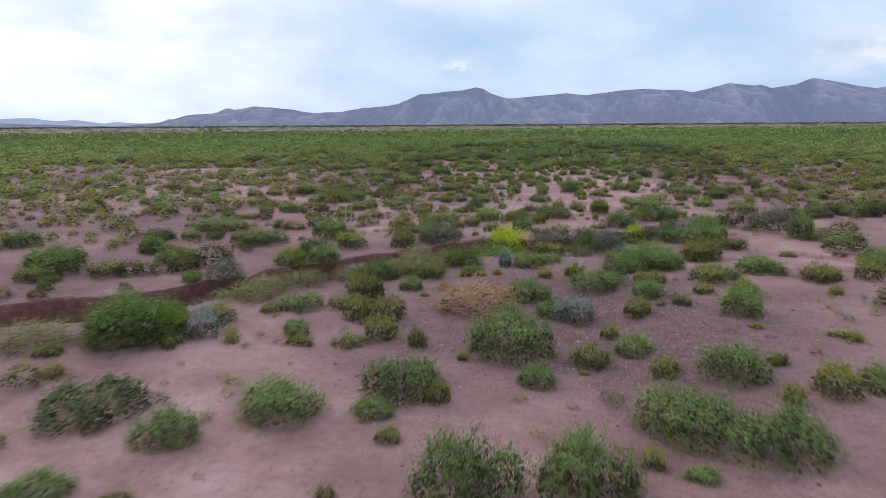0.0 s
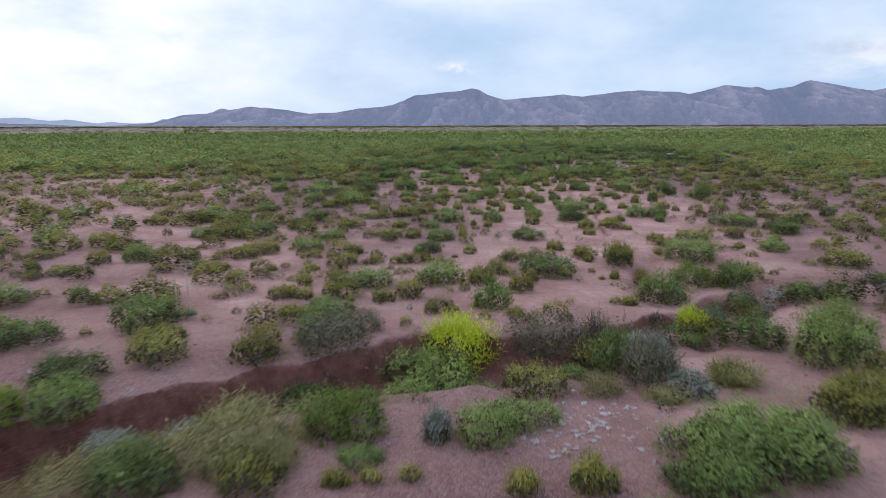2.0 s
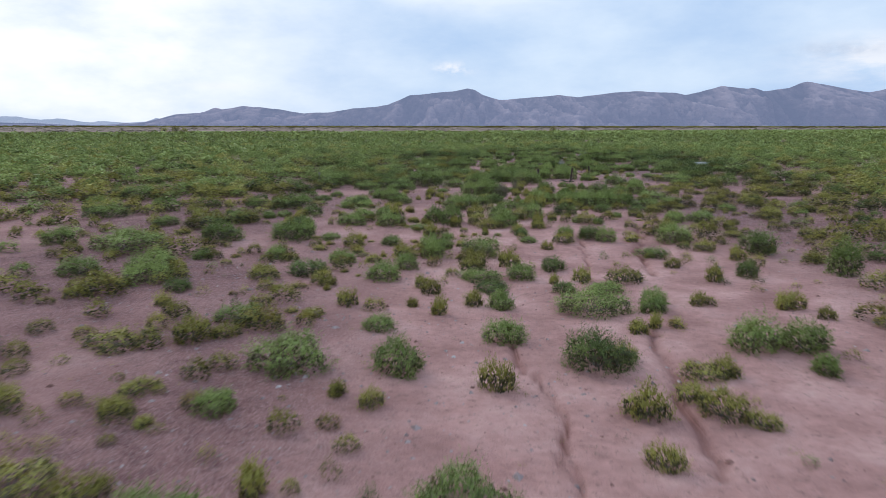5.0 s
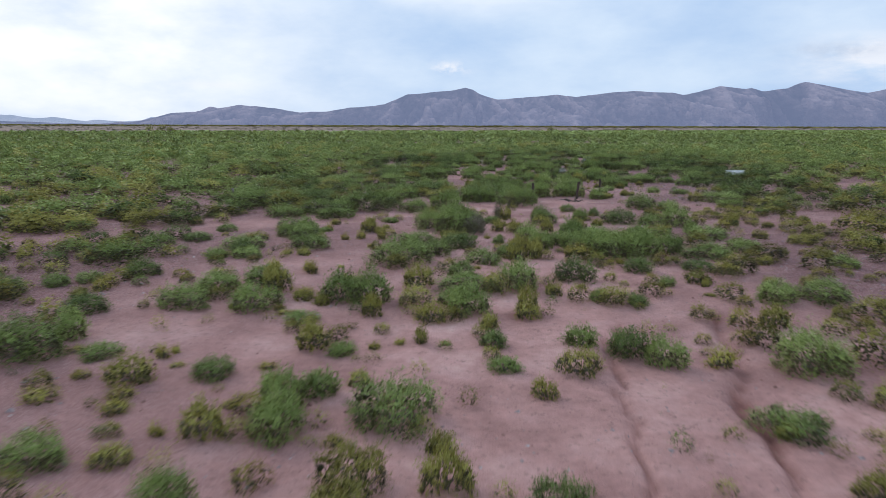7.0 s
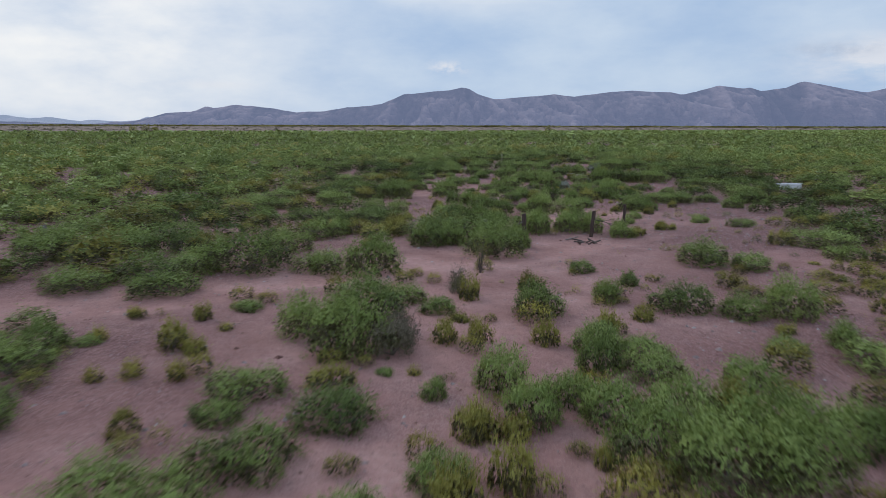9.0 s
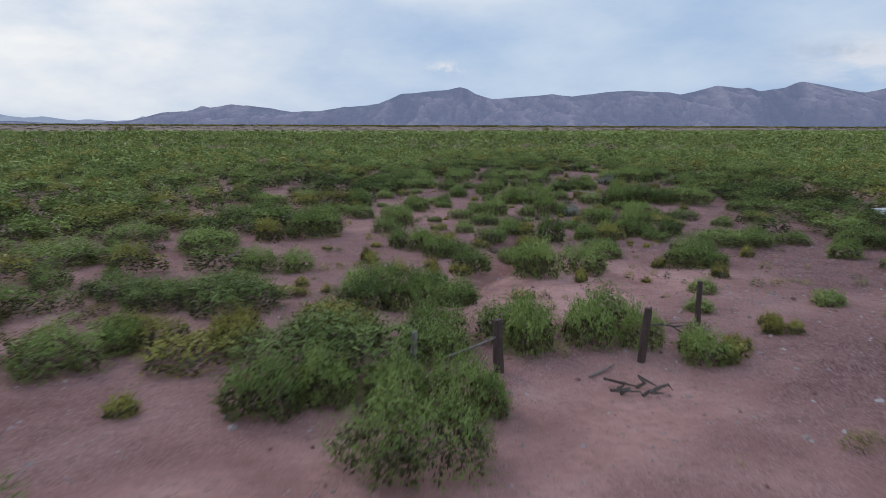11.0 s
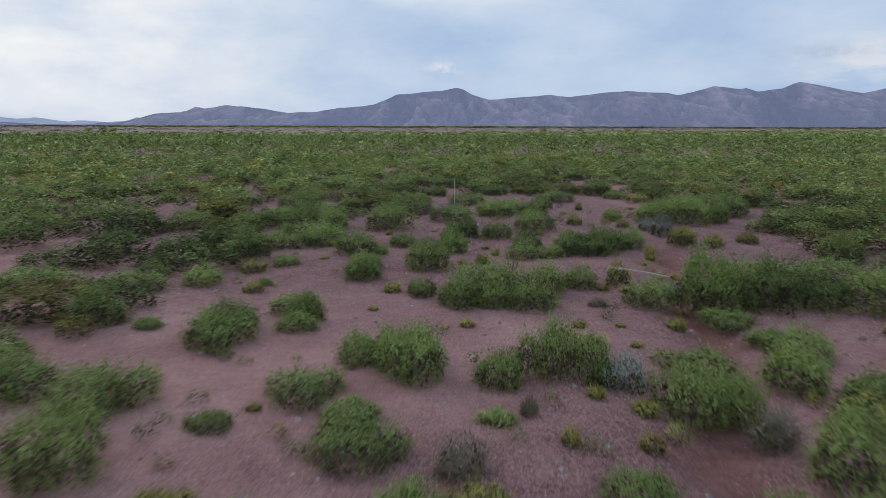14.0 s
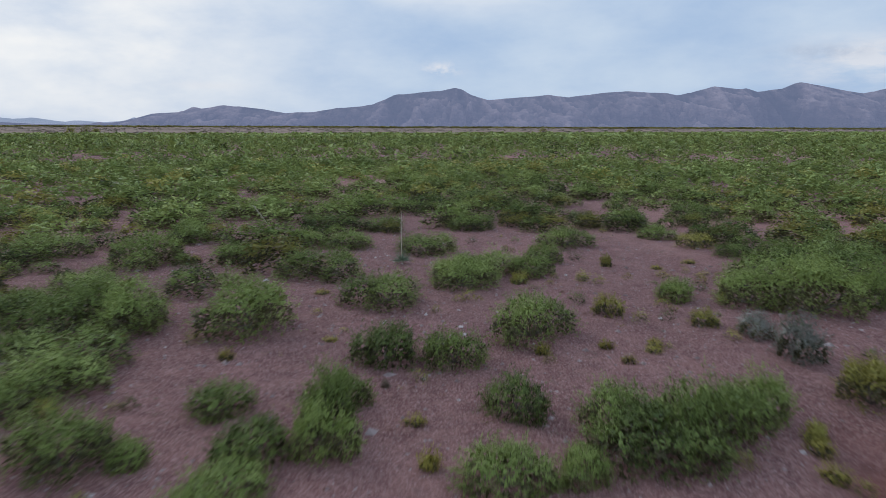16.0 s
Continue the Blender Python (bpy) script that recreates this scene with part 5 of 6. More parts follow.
tb(11.0, 102.6, 0.86, 0.94); tw(11.2, 114.0, 0.80, 0.88); tw(9.3, 108.0, 1.06, 0.96); mq(-1.3, 122.1, 3.18, 1.32); mq(-5.9, 119.6, 3.89, 1.62); mq(-0.2, 116.2, 3.46, 1.23)
tb(15.3, 109.2, 0.65, 0.71)
tb(0.8, 82.7, 0.88, 0.51); tb(5.5, 81.9, 1.52, 0.97); mq(3.5, 85.3, 1.33, 1.04); tb(10.1, 92.6, 0.91, 1.00); sn(-0.4, 85.8, 0.69, 0.37); tb(18.3, 82.9, 0.90, 0.82)
tb(-0.7, 78.4, 0.89, 0.48); sn(-0.6, 77.4, 0.31, 0.28); mq(6.0, 77.3, 1.83, 0.46); mq(8.9, 77.0, 1.11, 0.51); mq(10.5, 77.0, 1.60, 0.47); mq(11.3, 154.4, 2.37, 1.22)
mq(14.7, 160.8, 1.28, 0.95); mq(15.8, 166.9, 1.31, 0.93); mq(20.6, 163.6, 3.03, 1.60); mq(22.6, 164.1, 1.92, 1.27); mq(18.0, 149.5, 1.46, 0.96); tb(18.8, 146.9, 1.42, 0.79)
mq(25.2, 156.6, 2.32, 0.88); mq(28.2, 157.3, 2.04, 0.94); mq(25.9, 151.0, 2.14, 1.55); tb(23.6, 147.4, 1.49, 1.14); mq(22.1, 147.6, 1.29, 0.85); mq(25.8, 147.9, 1.34, 0.77)
tb(4.1, 161.4, 0.87, 0.68); mq(12.6, 175.9, 3.30, 1.05); mq(19.6, 172.3, 1.29, 1.42); tb(31.5, 174.0, 1.37, 1.00); sn(27.7, 177.4, 0.61, 0.25); mq(24.1, 186.6, 2.88, 1.09)
mq(26.6, 189.1, 1.96, 1.05); tb(29.0, 171.9, 0.65, 0.48); sn(13.7, 138.8, 0.41, 0.37); tb(19.6, 136.9, 0.51, 0.46); tb(23.9, 140.3, 0.65, 0.46); mq(25.9, 141.6, 2.49, 1.44)

mq(16.5, 102.1, 1.81, 1.29); mq(-1.9, 102.0, 1.44, 0.77); sn(1.9, 98.0, 0.59, 0.47); sn(1.8, 92.8, 0.43, 0.28); mq(2.7, 91.5, 1.33, 0.37); mq(0.1, 106.1, 2.32, 1.06)
tb(8.1, 129.0, 1.61, 1.35); mq(18.6, 129.8, 2.19, 1.38); mq(20.6, 127.9, 0.98, 0.78); tb(21.9, 128.2, 0.90, 0.48); tb(23.8, 130.1, 0.77, 0.57); tb(10.6, 141.7, 0.88, 0.69)
tb(4.4, 148.6, 1.64, 1.08)


# ---- scrub beyond the near ground: past counting, joined ----
def scrub_field(name, label, protos, places, mat, tint=0.0):
    """Many small shrubs in one mesh; places are rows of x, y, width, height, turn, prototype."""
    co, soft, marks, tints = [], [], [], []
    pick_tint = np.random.default_rng(len(places))
    for k, (verts, facing, dead) in enumerate(protos):
        rows = places[places[:, 5].astype(int) == k]
        if not len(rows):
            continue
        c, s = np.cos(rows[:, 4])[:, None], np.sin(rows[:, 4])[:, None]
        T = verts[None] * np.stack([rows[:, 2], rows[:, 2], rows[:, 3]], -1)[:, None, :]
        co.append(np.stack([T[..., 0] * c - T[..., 1] * s + rows[:, :1], T[..., 0] * s + T[..., 1] * c + rows[:, 1:2], T[..., 2] + land(rows[:, 0], rows[:, 1])[:, None]], -1).reshape(-1, 3))
        tints.append(np.repeat(pick_tint.normal(tint, 0.15, len(rows)), len(verts)))
        marks.append(np.tile(dead, len(rows)))
        N = np.repeat(facing[None], len(rows), 0)
        soft.append(np.stack([N[..., 0] * c - N[..., 1] * s, N[..., 0] * s + N[..., 1] * c, N[..., 2]], -1).reshape(-1, 3))
    me = leafy_mesh(name, np.concatenate(co), np.concatenate(soft), np.concatenate(marks), mat, np.concatenate(tints))
    return tagged(new(name, me), label, "scrub", kind="stuff")


def protos_for(lumps, sprays, leaves, leaf, slim, up, seed, inner=(0, 0.1, 0.5), n=5):
    """Prototypes of shrubs a metre wide and high."""
    return [crown(1.0, 1.0, lumps, sprays, leaves, leaf, slim, np.random.default_rng(seed + k), up, 0.18, inner)[:3] for k in range(n)]


def scatter(r, x0, x1, y0, y1, density):
    n = int((x1 - x0) * (y1 - y0) * density)
    return r.uniform(x0, x1, n), r.uniform(y0, y1, n)


def in_view(x, y):
    """The wedge of country that comes into view from the line of flight."""
    left, right = x > -8 - 0.72 * (y + 6), x < 14 + 0.72 * (y + 6)
    return left & right & (y > 8)


def cover(x, y):
    """How much of the ground the shrubs hide, thinner near the wash."""
    c = np.interp(y, [0, 50, 95, 125, 160, 230], [0.45, 0.66, 0.76, 0.88, 0.92, 0.98])
    return c + 0.38 * vnoise(x, y, 17) + 0.25 * vnoise(x + 33, y, 6)


r = np.random.default_rng(11)
PLACED += [(44.2, 152.6, 6.0), (43.6, 149.5, 4.0), (20.4, 188.9, 1.4)]
placed = np.array(PLACED)


def clear_of(x, y, w):
    ok = np.ones(len(x), bool)
    for a in range(0, len(x), 2000):
        d = np.hypot(x[a : a + 2000, None] - placed[None, :, 0], y[a : a + 2000, None] - placed[None, :, 1])
        ok[a : a + 2000] = (d > 0.55 * (placed[None, :, 2] / 2 + w[a : a + 2000, None] / 2)).all(1)
    return ok


def kept_near(x, y):
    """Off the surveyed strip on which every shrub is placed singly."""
    side = np.abs(x - track_x(y))
    strip = np.interp(y, [0, 20, 40, 100, 115, 175, 185, 200], [10, 12, 15, 15, 13, 13, 11, 5])
    return (side > strip) | (y > 198)


def edge_of_scrub(x):
    return 650 + 0.46 * x


# middle distance
x, y = scatter(r, -190, 230, 8, 270, 0.29)
w = np.minimum(r.gamma(3.0, 0.5, len(x)) * np.interp(y, [60, 120, 150], [0.7, 1.0, 1.2]) + 0.7, 3.5)
small = r.random(len(x)) < np.interp(y, [40, 110, 140, 200], [0.7, 0.55, 0.25, 0.15])
w = np.where(small, w * 0.55, w)
ok = in_view(x, y) & kept_near(x, y) & (cover(x, y) > r.random(len(x)) * 1.05) & (off_line(x, y, DIRT_TRACK) > 1.6) & clear_of(x, y, w)
x, y, w, small = x[ok], y[ok], w[ok], small[ok]
rows = np.stack([x, y, w, w ** 0.75 * r.uniform(0.45, 0.75, len(x)), r.uniform(0, 6.28, len(x)), r.integers(0, 5, len(x))], -1)
tone = r.random(len(x)) < np.interp(y, [40, 110, 150, 220], [0.66, 0.5, 0.2, 0.1])
side = np.abs(x - track_x(np.clip(y, 0, 190))) + np.maximum(y - 190, 0)
close, near = side < 25, (side >= 25) & (side < 52)
nearest = protos_for(8, 620, 1, 0.066, 0.30, 0.6, 30, (300, 0.10, 0.5))
fine, coarse = protos_for(5, 250, 1, 0.10, 0.42, 0.7, 40, (90, 0.16, 0.55)), protos_for(4, 140, 1, 0.15, 0.50, 0.7, 60, (40, 0.22, 0.6))
scrub_field("mesquite_scrub", "feathery green mesquite scrub over pink soil", nearest, rows[close & ~tone], MESQUITE)
scrub_field("tarbush_scrub", "olive-yellow tarbush scrub over pink soil", nearest, rows[close & tone], TARBUSH)
scrub_field("mesquite_scrub", "green mesquite scrub beside bare pink soil", fine, rows[near & ~tone], MESQUITE, 0.18)
scrub_field("tarbush_scrub", "olive-yellow tarbush scrub beside bare pink soil", fine, rows[near & tone], TARBUSH, 0.1)
beyond = (side >= 52) & (y > 175)
rough = protos_for(3, 96, 1, 0.17, 0.60, 0.6, 70)
scrub_field("mesquite_scrub", "green mesquite scrub further over the plain", coarse, rows[(side >= 52) & ~tone & ~beyond], MESQUITE, 0.18)
scrub_field("mesquite_scrub", "green mesquite scrub far over the plain", rough, rows[beyond & ~tone], MESQUITE, 0.20)
scrub_field("tarbush_scrub", "olive-yellow tarbush scrub further over the plain", coarse, rows[(side >= 52) & tone], TARBUSH, 0.2)

# low tarbush and snakeweed spread between the larger shrubs past the wash
x, y = scatter(r, -70, 80, 42, 118, 0.42)
w = 0.35 + r.gamma(3.0, 0.16, len(x))
inner = ~kept_near(x, y)
sandy = np.exp(-(((x - 11) / 7) ** 2 + ((y - 73) / 11) ** 2))
ok = in_view(x, y) & (past_rim(x, y) > 0.6) & (off_line(x, y, DIRT_TRACK) > 1.6) & clear_of(x, y, w) & (0.62 + 0.5 * vnoise(x, y, 9) - 1.2 * sandy > r.random(len(x)))
x, y, w, inner = x[ok], y[ok], w[ok], inner[ok]
rows = np.stack([x, y, w, w * r.uniform(0.5, 0.8, len(x)), r.uniform(0, 6.28, len(x)), r.integers(0, 5, len(x))], -1)
pick = r.random(len(x))
scrub_field("low_tarbushes", "low olive-yellow tarbushes scattered on pink soil", nearest, rows[inner & (pick < 0.7)], TARBUSH)
scrub_field("low_snakeweed", "low tan snakeweed cushions scattered on pink soil", nearest, rows[inner & (pick >= 0.7)], CUSHION)
scrub_field("low_tarbushes", "low olive-yellow tarbushes on gravelly soil", fine, rows[~inner & (pick < 0.7)], TARBUSH, 0.1)
scrub_field("low_snakeweed", "low tan snakeweed cushions among tarbushes", fine, rows[~inner & (pick >= 0.7)], CUSHION)

# small plants between the single shrubs
x, y = scatter(r, -26, 50, 10, 205, 0.42)
w = 0.20 + r.gamma(3.0, 0.10, len(x)) * np.interp(y, [20, 45, 60, 105, 125], [1, 1, 1.4, 1.3, 1])
w = np.minimum(w, 0.6)
ok = (~kept_near(x, y)) & (off_line(x, y, DIRT_TRACK) > 1.6) & (gully(x, y) < 0.1) & clear_of(x, y, w) & (0.50 + 0.5 * vnoise(x, y, 6) + 0.3 * vnoise(x, y + 60, 19) > r.random(len(x)))
ok &= np.exp(-(((x - 9) / 7) ** 2 + ((y - 70) / 9) ** 2)) < 0.45 + 0.3 * r.random(len(x))
x, y, w = x[ok], y[ok], w[ok]
rows = np.stack([x, y, w, w * r.uniform(0.45, 0.8, len(x)), r.uniform(0, 6.28, len(x)), r.integers(0, 5, len(x))], -1)
pick = r.random(len(x))
little = protos_for(3, 90, 3, 0.085, 0.34, 0.9, 120, (50, 0.14, 0.5))
scrub_field("small_tarbushes", "small olive tarbush plants between the shrubs", little, rows[pick < 0.42], TARBUSH)
scrub_field("small_mesquites", "small green mesquite sprouts between the shrubs", little, rows[(pick >= 0.42) & (pick < 0.68)], MESQUITE)
scrub_field("small_snakeweed", "small tan snakeweed tufts between the shrubs", little, rows[pick >= 0.68], CUSHION)

# thicket in and along the wash
x, y = scatter(r, -26, 40, 26, 64, 1.3)
w = 0.5 + r.gamma(4.0, 0.16, len(x))
v = past_rim(x, y)
ok = (v > -3.6) & (v < -0.5) & clear_of(x, y, w) & (vnoise(x, y, 3.1) + 0.5 * step(-2, 6, x) + 0.28 > 0.05)
x, y, w = x[ok], y[ok], w[ok]
rows = np.stack([x, y, w, w * r.uniform(0.5, 0.85, len(x)), r.uniform(0, 6.28, len(x)), r.integers(0, 5, len(x))], -1)
pick = r.random(len(x))
scrub_field("wash_thicket", "mixed green mesquite thicket along the wash", nearest, rows[pick < 0.4], MESQUITE)
scrub_field("wash_thicket", "olive tarbush thicket along the wash", nearest, rows[(pick >= 0.4) & (pick < 0.75)], TARBUSH)
scrub_field("wash_thicket", "grey-brown twiggy thicket along the wash", nearest, rows[(pick >= 0.75) & (pick < 0.9)], TWIG)
scrub_field("wash_thicket", "silvery sagebrush thicket along the wash", nearest, rows[pick >= 0.9], GREY)

# straw grass on the wash's near bank
x, y = scatter(r, -24, 4, 26, 46, 2.2)
v = past_rim(x, y)
ok = (v > -4.6) & (v < -1.7) & (vnoise(x, y, 2.2) > -0.25)
x, y = x[ok], y[ok]
w = r.uniform(0.35, 0.8, len(x))
rows = np.stack([x, y, w, r.uniform(0.18, 0.4, len(x)), r.uniform(0, 6.28, len(x)), r.integers(0, 5, len(x))], -1)
scrub_field("bank_grass", "straw and green grass on the wash bank", protos_for(2, 70, 2, 0.35, 0.05, 1.0, 150), rows, STRAW)

# far plain
lumps, crumbs = protos_for(2, 34, 1, 0.30, 0.55, 0.7, 80), protos_for(1, 14, 1, 0.5, 0.7, 0.6, 180)
x, y = scatter(r, -330, 370, 270, 480, 0.085)
w = r.gamma(3.0, 0.5, len(x)) + 1.0
ok = in_view(x, y) & (y < edge_of_scrub(x)) & (cover(x, y) > r.random(len(x)) * 1.1)
x, y, w = x[ok], y[ok], w[ok]
rows = np.stack([x, y, w, w ** 0.65 * r.uniform(0.5, 1.05, len(x)), r.uniform(0, 6.28, len(x)), r.integers(0, 5, len(x))], -1)
scrub_field("mesquite_scrub", "dense green scrub across the far plain", lumps, rows, MESQUITE, 0.22)
x, y = scatter(r, -700, 1200, 480, 1300, 0.028)
w = r.gamma(6.0, 0.55, len(x)) + 1.6
ok = in_view(x, y) & (y < edge_of_scrub(x))
x, y, w = x[ok], y[ok], w[ok]
rows = np.stack([x, y, w, r.uniform(0.8, 2.1, len(x)), r.uniform(0, 6.28, len(x)), r.integers(0, 5, len(x))], -1)
scrub_field("mesquite_scrub", "unbroken green scrub towards the horizon", crumbs, rows, MESQUITE, 0.22)
# sparse dark bushes on the dry grassland and a tree line at the hills' foot
x, y = scatter(r, -1600, 2000, 520, 1900, 0.0006)
ok = in_view(x, y) & (y > edge_of_scrub(x) + 40)
x, y = x[ok], y[ok]
w = r.uniform(3, 9, len(x))
rows = np.stack([x, y, w, r.uniform(0.5, 1.3, len(x)), r.uniform(0, 6.28, len(x)), r.integers(0, 5, len(x))], -1)
scrub_field("grassland_bushes", "scattered dark bushes on dry far grassland", crumbs, rows, TWIG)
x, y = scatter(r, -2600, 3000, 1900, 3300, 0.0003)
w = r.uniform(24, 60, len(x))
rows = np.stack([x, y, w, r.uniform(2, 4.5, len(x)), r.uniform(0, 6.28, len(x)), r.integers(0, 5, len(x))], -1)
scrub_field("tree_belt", "dark green belt of trees below the hills", crumbs, rows, TARBUSH)

# tiny tufts and dead sprigs between the shrubs
x, y = scatter(r, -26, 48, 12, 200, 0.30)
ok = (np.abs(x - track_x(y)) < 20) & (off_line(x, y, DIRT_TRACK) > 1.2) & (vnoise(x, y, 5) > -0.35)
x, y = x[ok], y[ok]
w = r.uniform(0.06, 0.24, len(x))
rows = np.stack([x, y, w, w * 0.6, r.uniform(0, 6.28, len(x)), r.integers(0, 5, len(x))], -1)
sprig = protos_for(1, 14, 2, 0.42, 0.14, 0.8, 95)
half = r.random(len(x)) < 0.5
scrub_field("grass_tufts", "tiny tan and green tufts on gravel", sprig, rows[half], CUSHION)
scrub_field("dead_sprigs", "tiny dark dead sprigs on the soil", sprig, rows[~half], TWIG)

# ---- stones ----
def stone_tris(seed):
    q = np.random.default_rng(seed)
    bm = bmesh.new()
    bmesh.ops.create_icosphere(bm, subdivisions=1, radius=0.5)
    bmesh.ops.dissolve_limit(bm, angle_limit=0.01, verts=bm.verts, edges=bm.edges)
    bmesh.ops.triangulate(bm, faces=bm.faces)
    for v in bm.verts:
        v.co = v.co * q.uniform(0.7, 1.2)
        v.co.z = v.co.z * 0.62 + 0.08
    T = np.array([[tuple(v.co) for v in f.verts] for f in bm.faces])
    bm.free()
    return T


def pebble(seed):
    q = np.random.default_rng(seed)
    k = np.array([[1, 0, 0], [0, 1, 0], [-1, 0, 0], [0, -1, 0], [0, 0, 0.8], [0, 0, -0.3]]) * 0.5 * q.uniform(0.6, 1.25, (6, 1)) + q.normal(0, 0.05, (6, 3))
    tris, normals = rounded(np.array([[k[a], k[(a + 1) % 4], k[e]] for e in (4, 5) for a in range(4)]), 0.25)
    return tris.reshape(-1, 3), normals.reshape(-1, 3), np.zeros(len(tris), bool)


pebbles = [pebble(k) for k in range(5)]
x, y = scatter(r, -24, 46, 12, 200, 9.0)
g = 0.35 + 0.55 * vnoise(x, y, 13) + 0.25 * vnoise(x + 70, y, 4) + 0.35 * step(95, 135, y)
ok = (np.abs(x - track_x(y)) < 17) & (g > r.random(len(x)) * 1.1)
x, y = x[ok], y[ok]
w = 0.03 + 0.050 * r.gamma(1.4, 0.7, len(x))
rows = np.stack([x, y, w, w * r.uniform(0.6, 1.0, len(x)), r.uniform(0, 6.28, len(x)), r.integers(0, 5, len(x))], -1)
third = r.random(len(x))
scrub_field("gravel", "grey-pink gravel strewn over the soil", pebbles, rows[third < 0.72], STONE)["category"] = "gravel"
scrub_field("gravel", "dark red-brown gravel strewn over the soil", pebbles, rows[third > 0.80], RED_STONE)["category"] = "gravel"
scrub_field("gravel", "pale quartz pebbles strewn over the soil", pebbles, rows[(third >= 0.72) & (third <= 0.80)], PALE_STONE)["category"] = "gravel"

STONE_MESHES = [tri_mesh("rock", stone_tris(20 + k), m) for k, m in enumerate((STONE, PALE_STONE, STONE, RED_STONE))]


def rock(x, y, size, which, label):
    ob = new("rock", STONE_MESHES[which])
    ob.matrix_basis = Matrix.Translation((x, y, float(land(x, y)) - 0.02)) @ Matrix.Rotation(shrub_rng.uniform(0, 6.28), 4, "Z") @ Matrix.Diagonal((size, size * shrub_rng.uniform(0.7, 1.1), size * 0.8, 1))
    return tagged(ob, label, "rock", "loose rocks")


for cx, cy, spread, n, which, label in (
    (2.9, 37.0, 1.9, 150, 0, "grey-pink stone in a bed of stones"), (2.6, 37.2, 1.5, 16, 1, "pale grey stone in a bed of stones"), (1.4, 36.0, 1.2, 34, 0, "grey-pink stone in a bed of stones"),
    (3.0, 42.6, 1.0, 16, 3, "dark red stone fallen into the wash"), (10.0, 68.4, 0.8, 14, 0, "grey stone in a dry rill"),
    (-13.5, 29.5, 1.6, 12, 1, "pale stone at the wash's edge"), (27.0, 173.5, 2.0, 14, 1, "white quartz stone on gravel"),
    (25.3, 145.6, 0.8, 6, 0, "grey-brown stone on sand"), (17.4, 139.6, 0.8, 10, 0, "grey stone on the rill's bank"),
    (22.0, 178.5, 1.2, 8, 1, "pale stone on gravel"), (-6.5, 31.5, 1.4, 10, 0, "grey-pink stone on bare soil")):
    for k in range(n):
        rock(cx + shrub_rng.gauss(0, spread * 0.6), cy + shrub_rng.gauss(0, spread * 0.45), 0.07 + 0.2 * shrub_rng.random() ** 2, which, label)


# ---- fence ----
def fence_post(x, y, high, thick, lean_x, lean_y, label, mat):
    root = new("fence_post")
    root.location = (x, y, float(land(x, y)))
    bm = bmesh.new()
    n = 7
    pts = [(lean_x * s + 0.012 * math.sin(9 * s), lean_y * s, -0.15 + (high + 0.15) * s) for s in (k / (n - 1) for k in range(n))]
    tube(bm, pts, [thick * (1.08 - 0.16 * k / (n - 1)) * shrub_rng.uniform(0.93, 1.05) for k in range(n)], 9)
    for v in bm.verts:
        v.co += Vector((shrub_rng.gauss(0, 0.006), shrub_rng.gauss(0, 0.006), shrub_rng.gauss(0, 0.012)))
    part("post", bm, mat, root)
    for k in (0.45, 0.72):
        b2 = bmesh.new()
        z = high * k
        ring = [(lean_x * k + (thick + 0.008) * math.cos(a), lean_y * k + (thick + 0.008) * math.sin(a), z + 0.01 * math.sin(2 * a)) for a in (6.283 * q / 12 for q in range(13))]
        tube(b2, ring, [0.005] * 13, 4)
        part("wire_wrap", b2, POST_WOOD, root, "rusty wire wrapped round the post")
    return tagged(root, label, "fence post", "old fence posts")


fence_post(15.2, 126.3, 1.34, 0.125, -0.07, 0.02, "weathered dark brown wooden fence post among mesquite", POST_WOOD)
fence_post(18.93, 127.1, 1.42, 0.10, 0.14, 0.05, "leaning weathered brown wooden fence post", POST_WOOD)
fence_post(21.6, 130.2, 1.32, 0.085, 0.0, 0.0, "upright grey-brown wooden fence post", POST_WOOD)
fence_post(13.1, 126.4, 1.0, 0.09, 0.02, 0.0, "short bleached grey wooden fence post among mesquite", GREY_WOOD)
fence_post(-8.6, 123.6, 1.1, 0.10, 0.04, 0.0, "bleached grey wooden fence post among mesquite", GREY_WOOD)


def limb(name, label, category, pts, radii, mat, twigs=()):
    root = new(name)
    bm = bmesh.new()
    base = Vector(pts[0])
    root.location = base
    tube(bm, [tuple(Vector(p) - base) for p in pts], radii, 7)
    part("stem", bm, mat, root)
    for q, rr in twigs:
        b2 = bmesh.new()
        tube(b2, [tuple(Vector(p) - base) for p in q], [rr, rr * 0.7, rr * 0.3][: len(q)], 5)
        part("twig", b2, mat, root)
    return tagged(root, label, category)


def gz(x, y, up=0.0):
    return (x, y, float(land(x, y)) + up)


limb("brace_rail", "bleached grey rail leaning on a fence post", "rail", [gz(13.9, 125.9, 0.55), gz(14.5, 126.05, 0.72), gz(15.12, 126.25, 0.92)], [0.03, 0.03, 0.026], GREY_WOOD)
limb("dead_branch", "dark dead branch hanging between fence posts", "branch", [gz(19.05, 127.2, 0.95), gz(19.7, 127.9, 0.75), gz(20.3, 128.5, 0.50), gz(20.9, 129.0, 0.42)], [0.02, 0.03, 0.03, 0.015], BARK,
     [([gz(20.2, 128.4, 0.52), gz(20.6, 128.3, 0.3), gz(20.9, 128.3, 0.02)], 0.02), ([gz(19.7, 127.9, 0.75), gz(20.2, 127.8, 0.85), gz(20.6, 127.9, 0.8)], 0.012)])
limb("fallen_log", "pale fallen post lying on sand", "log", [gz(17.35, 126.0, 0.05), gz(17.75, 126.35, 0.05), gz(18.15, 126.75, 0.06)], [0.028, 0.034, 0.026], GREY_WOOD)
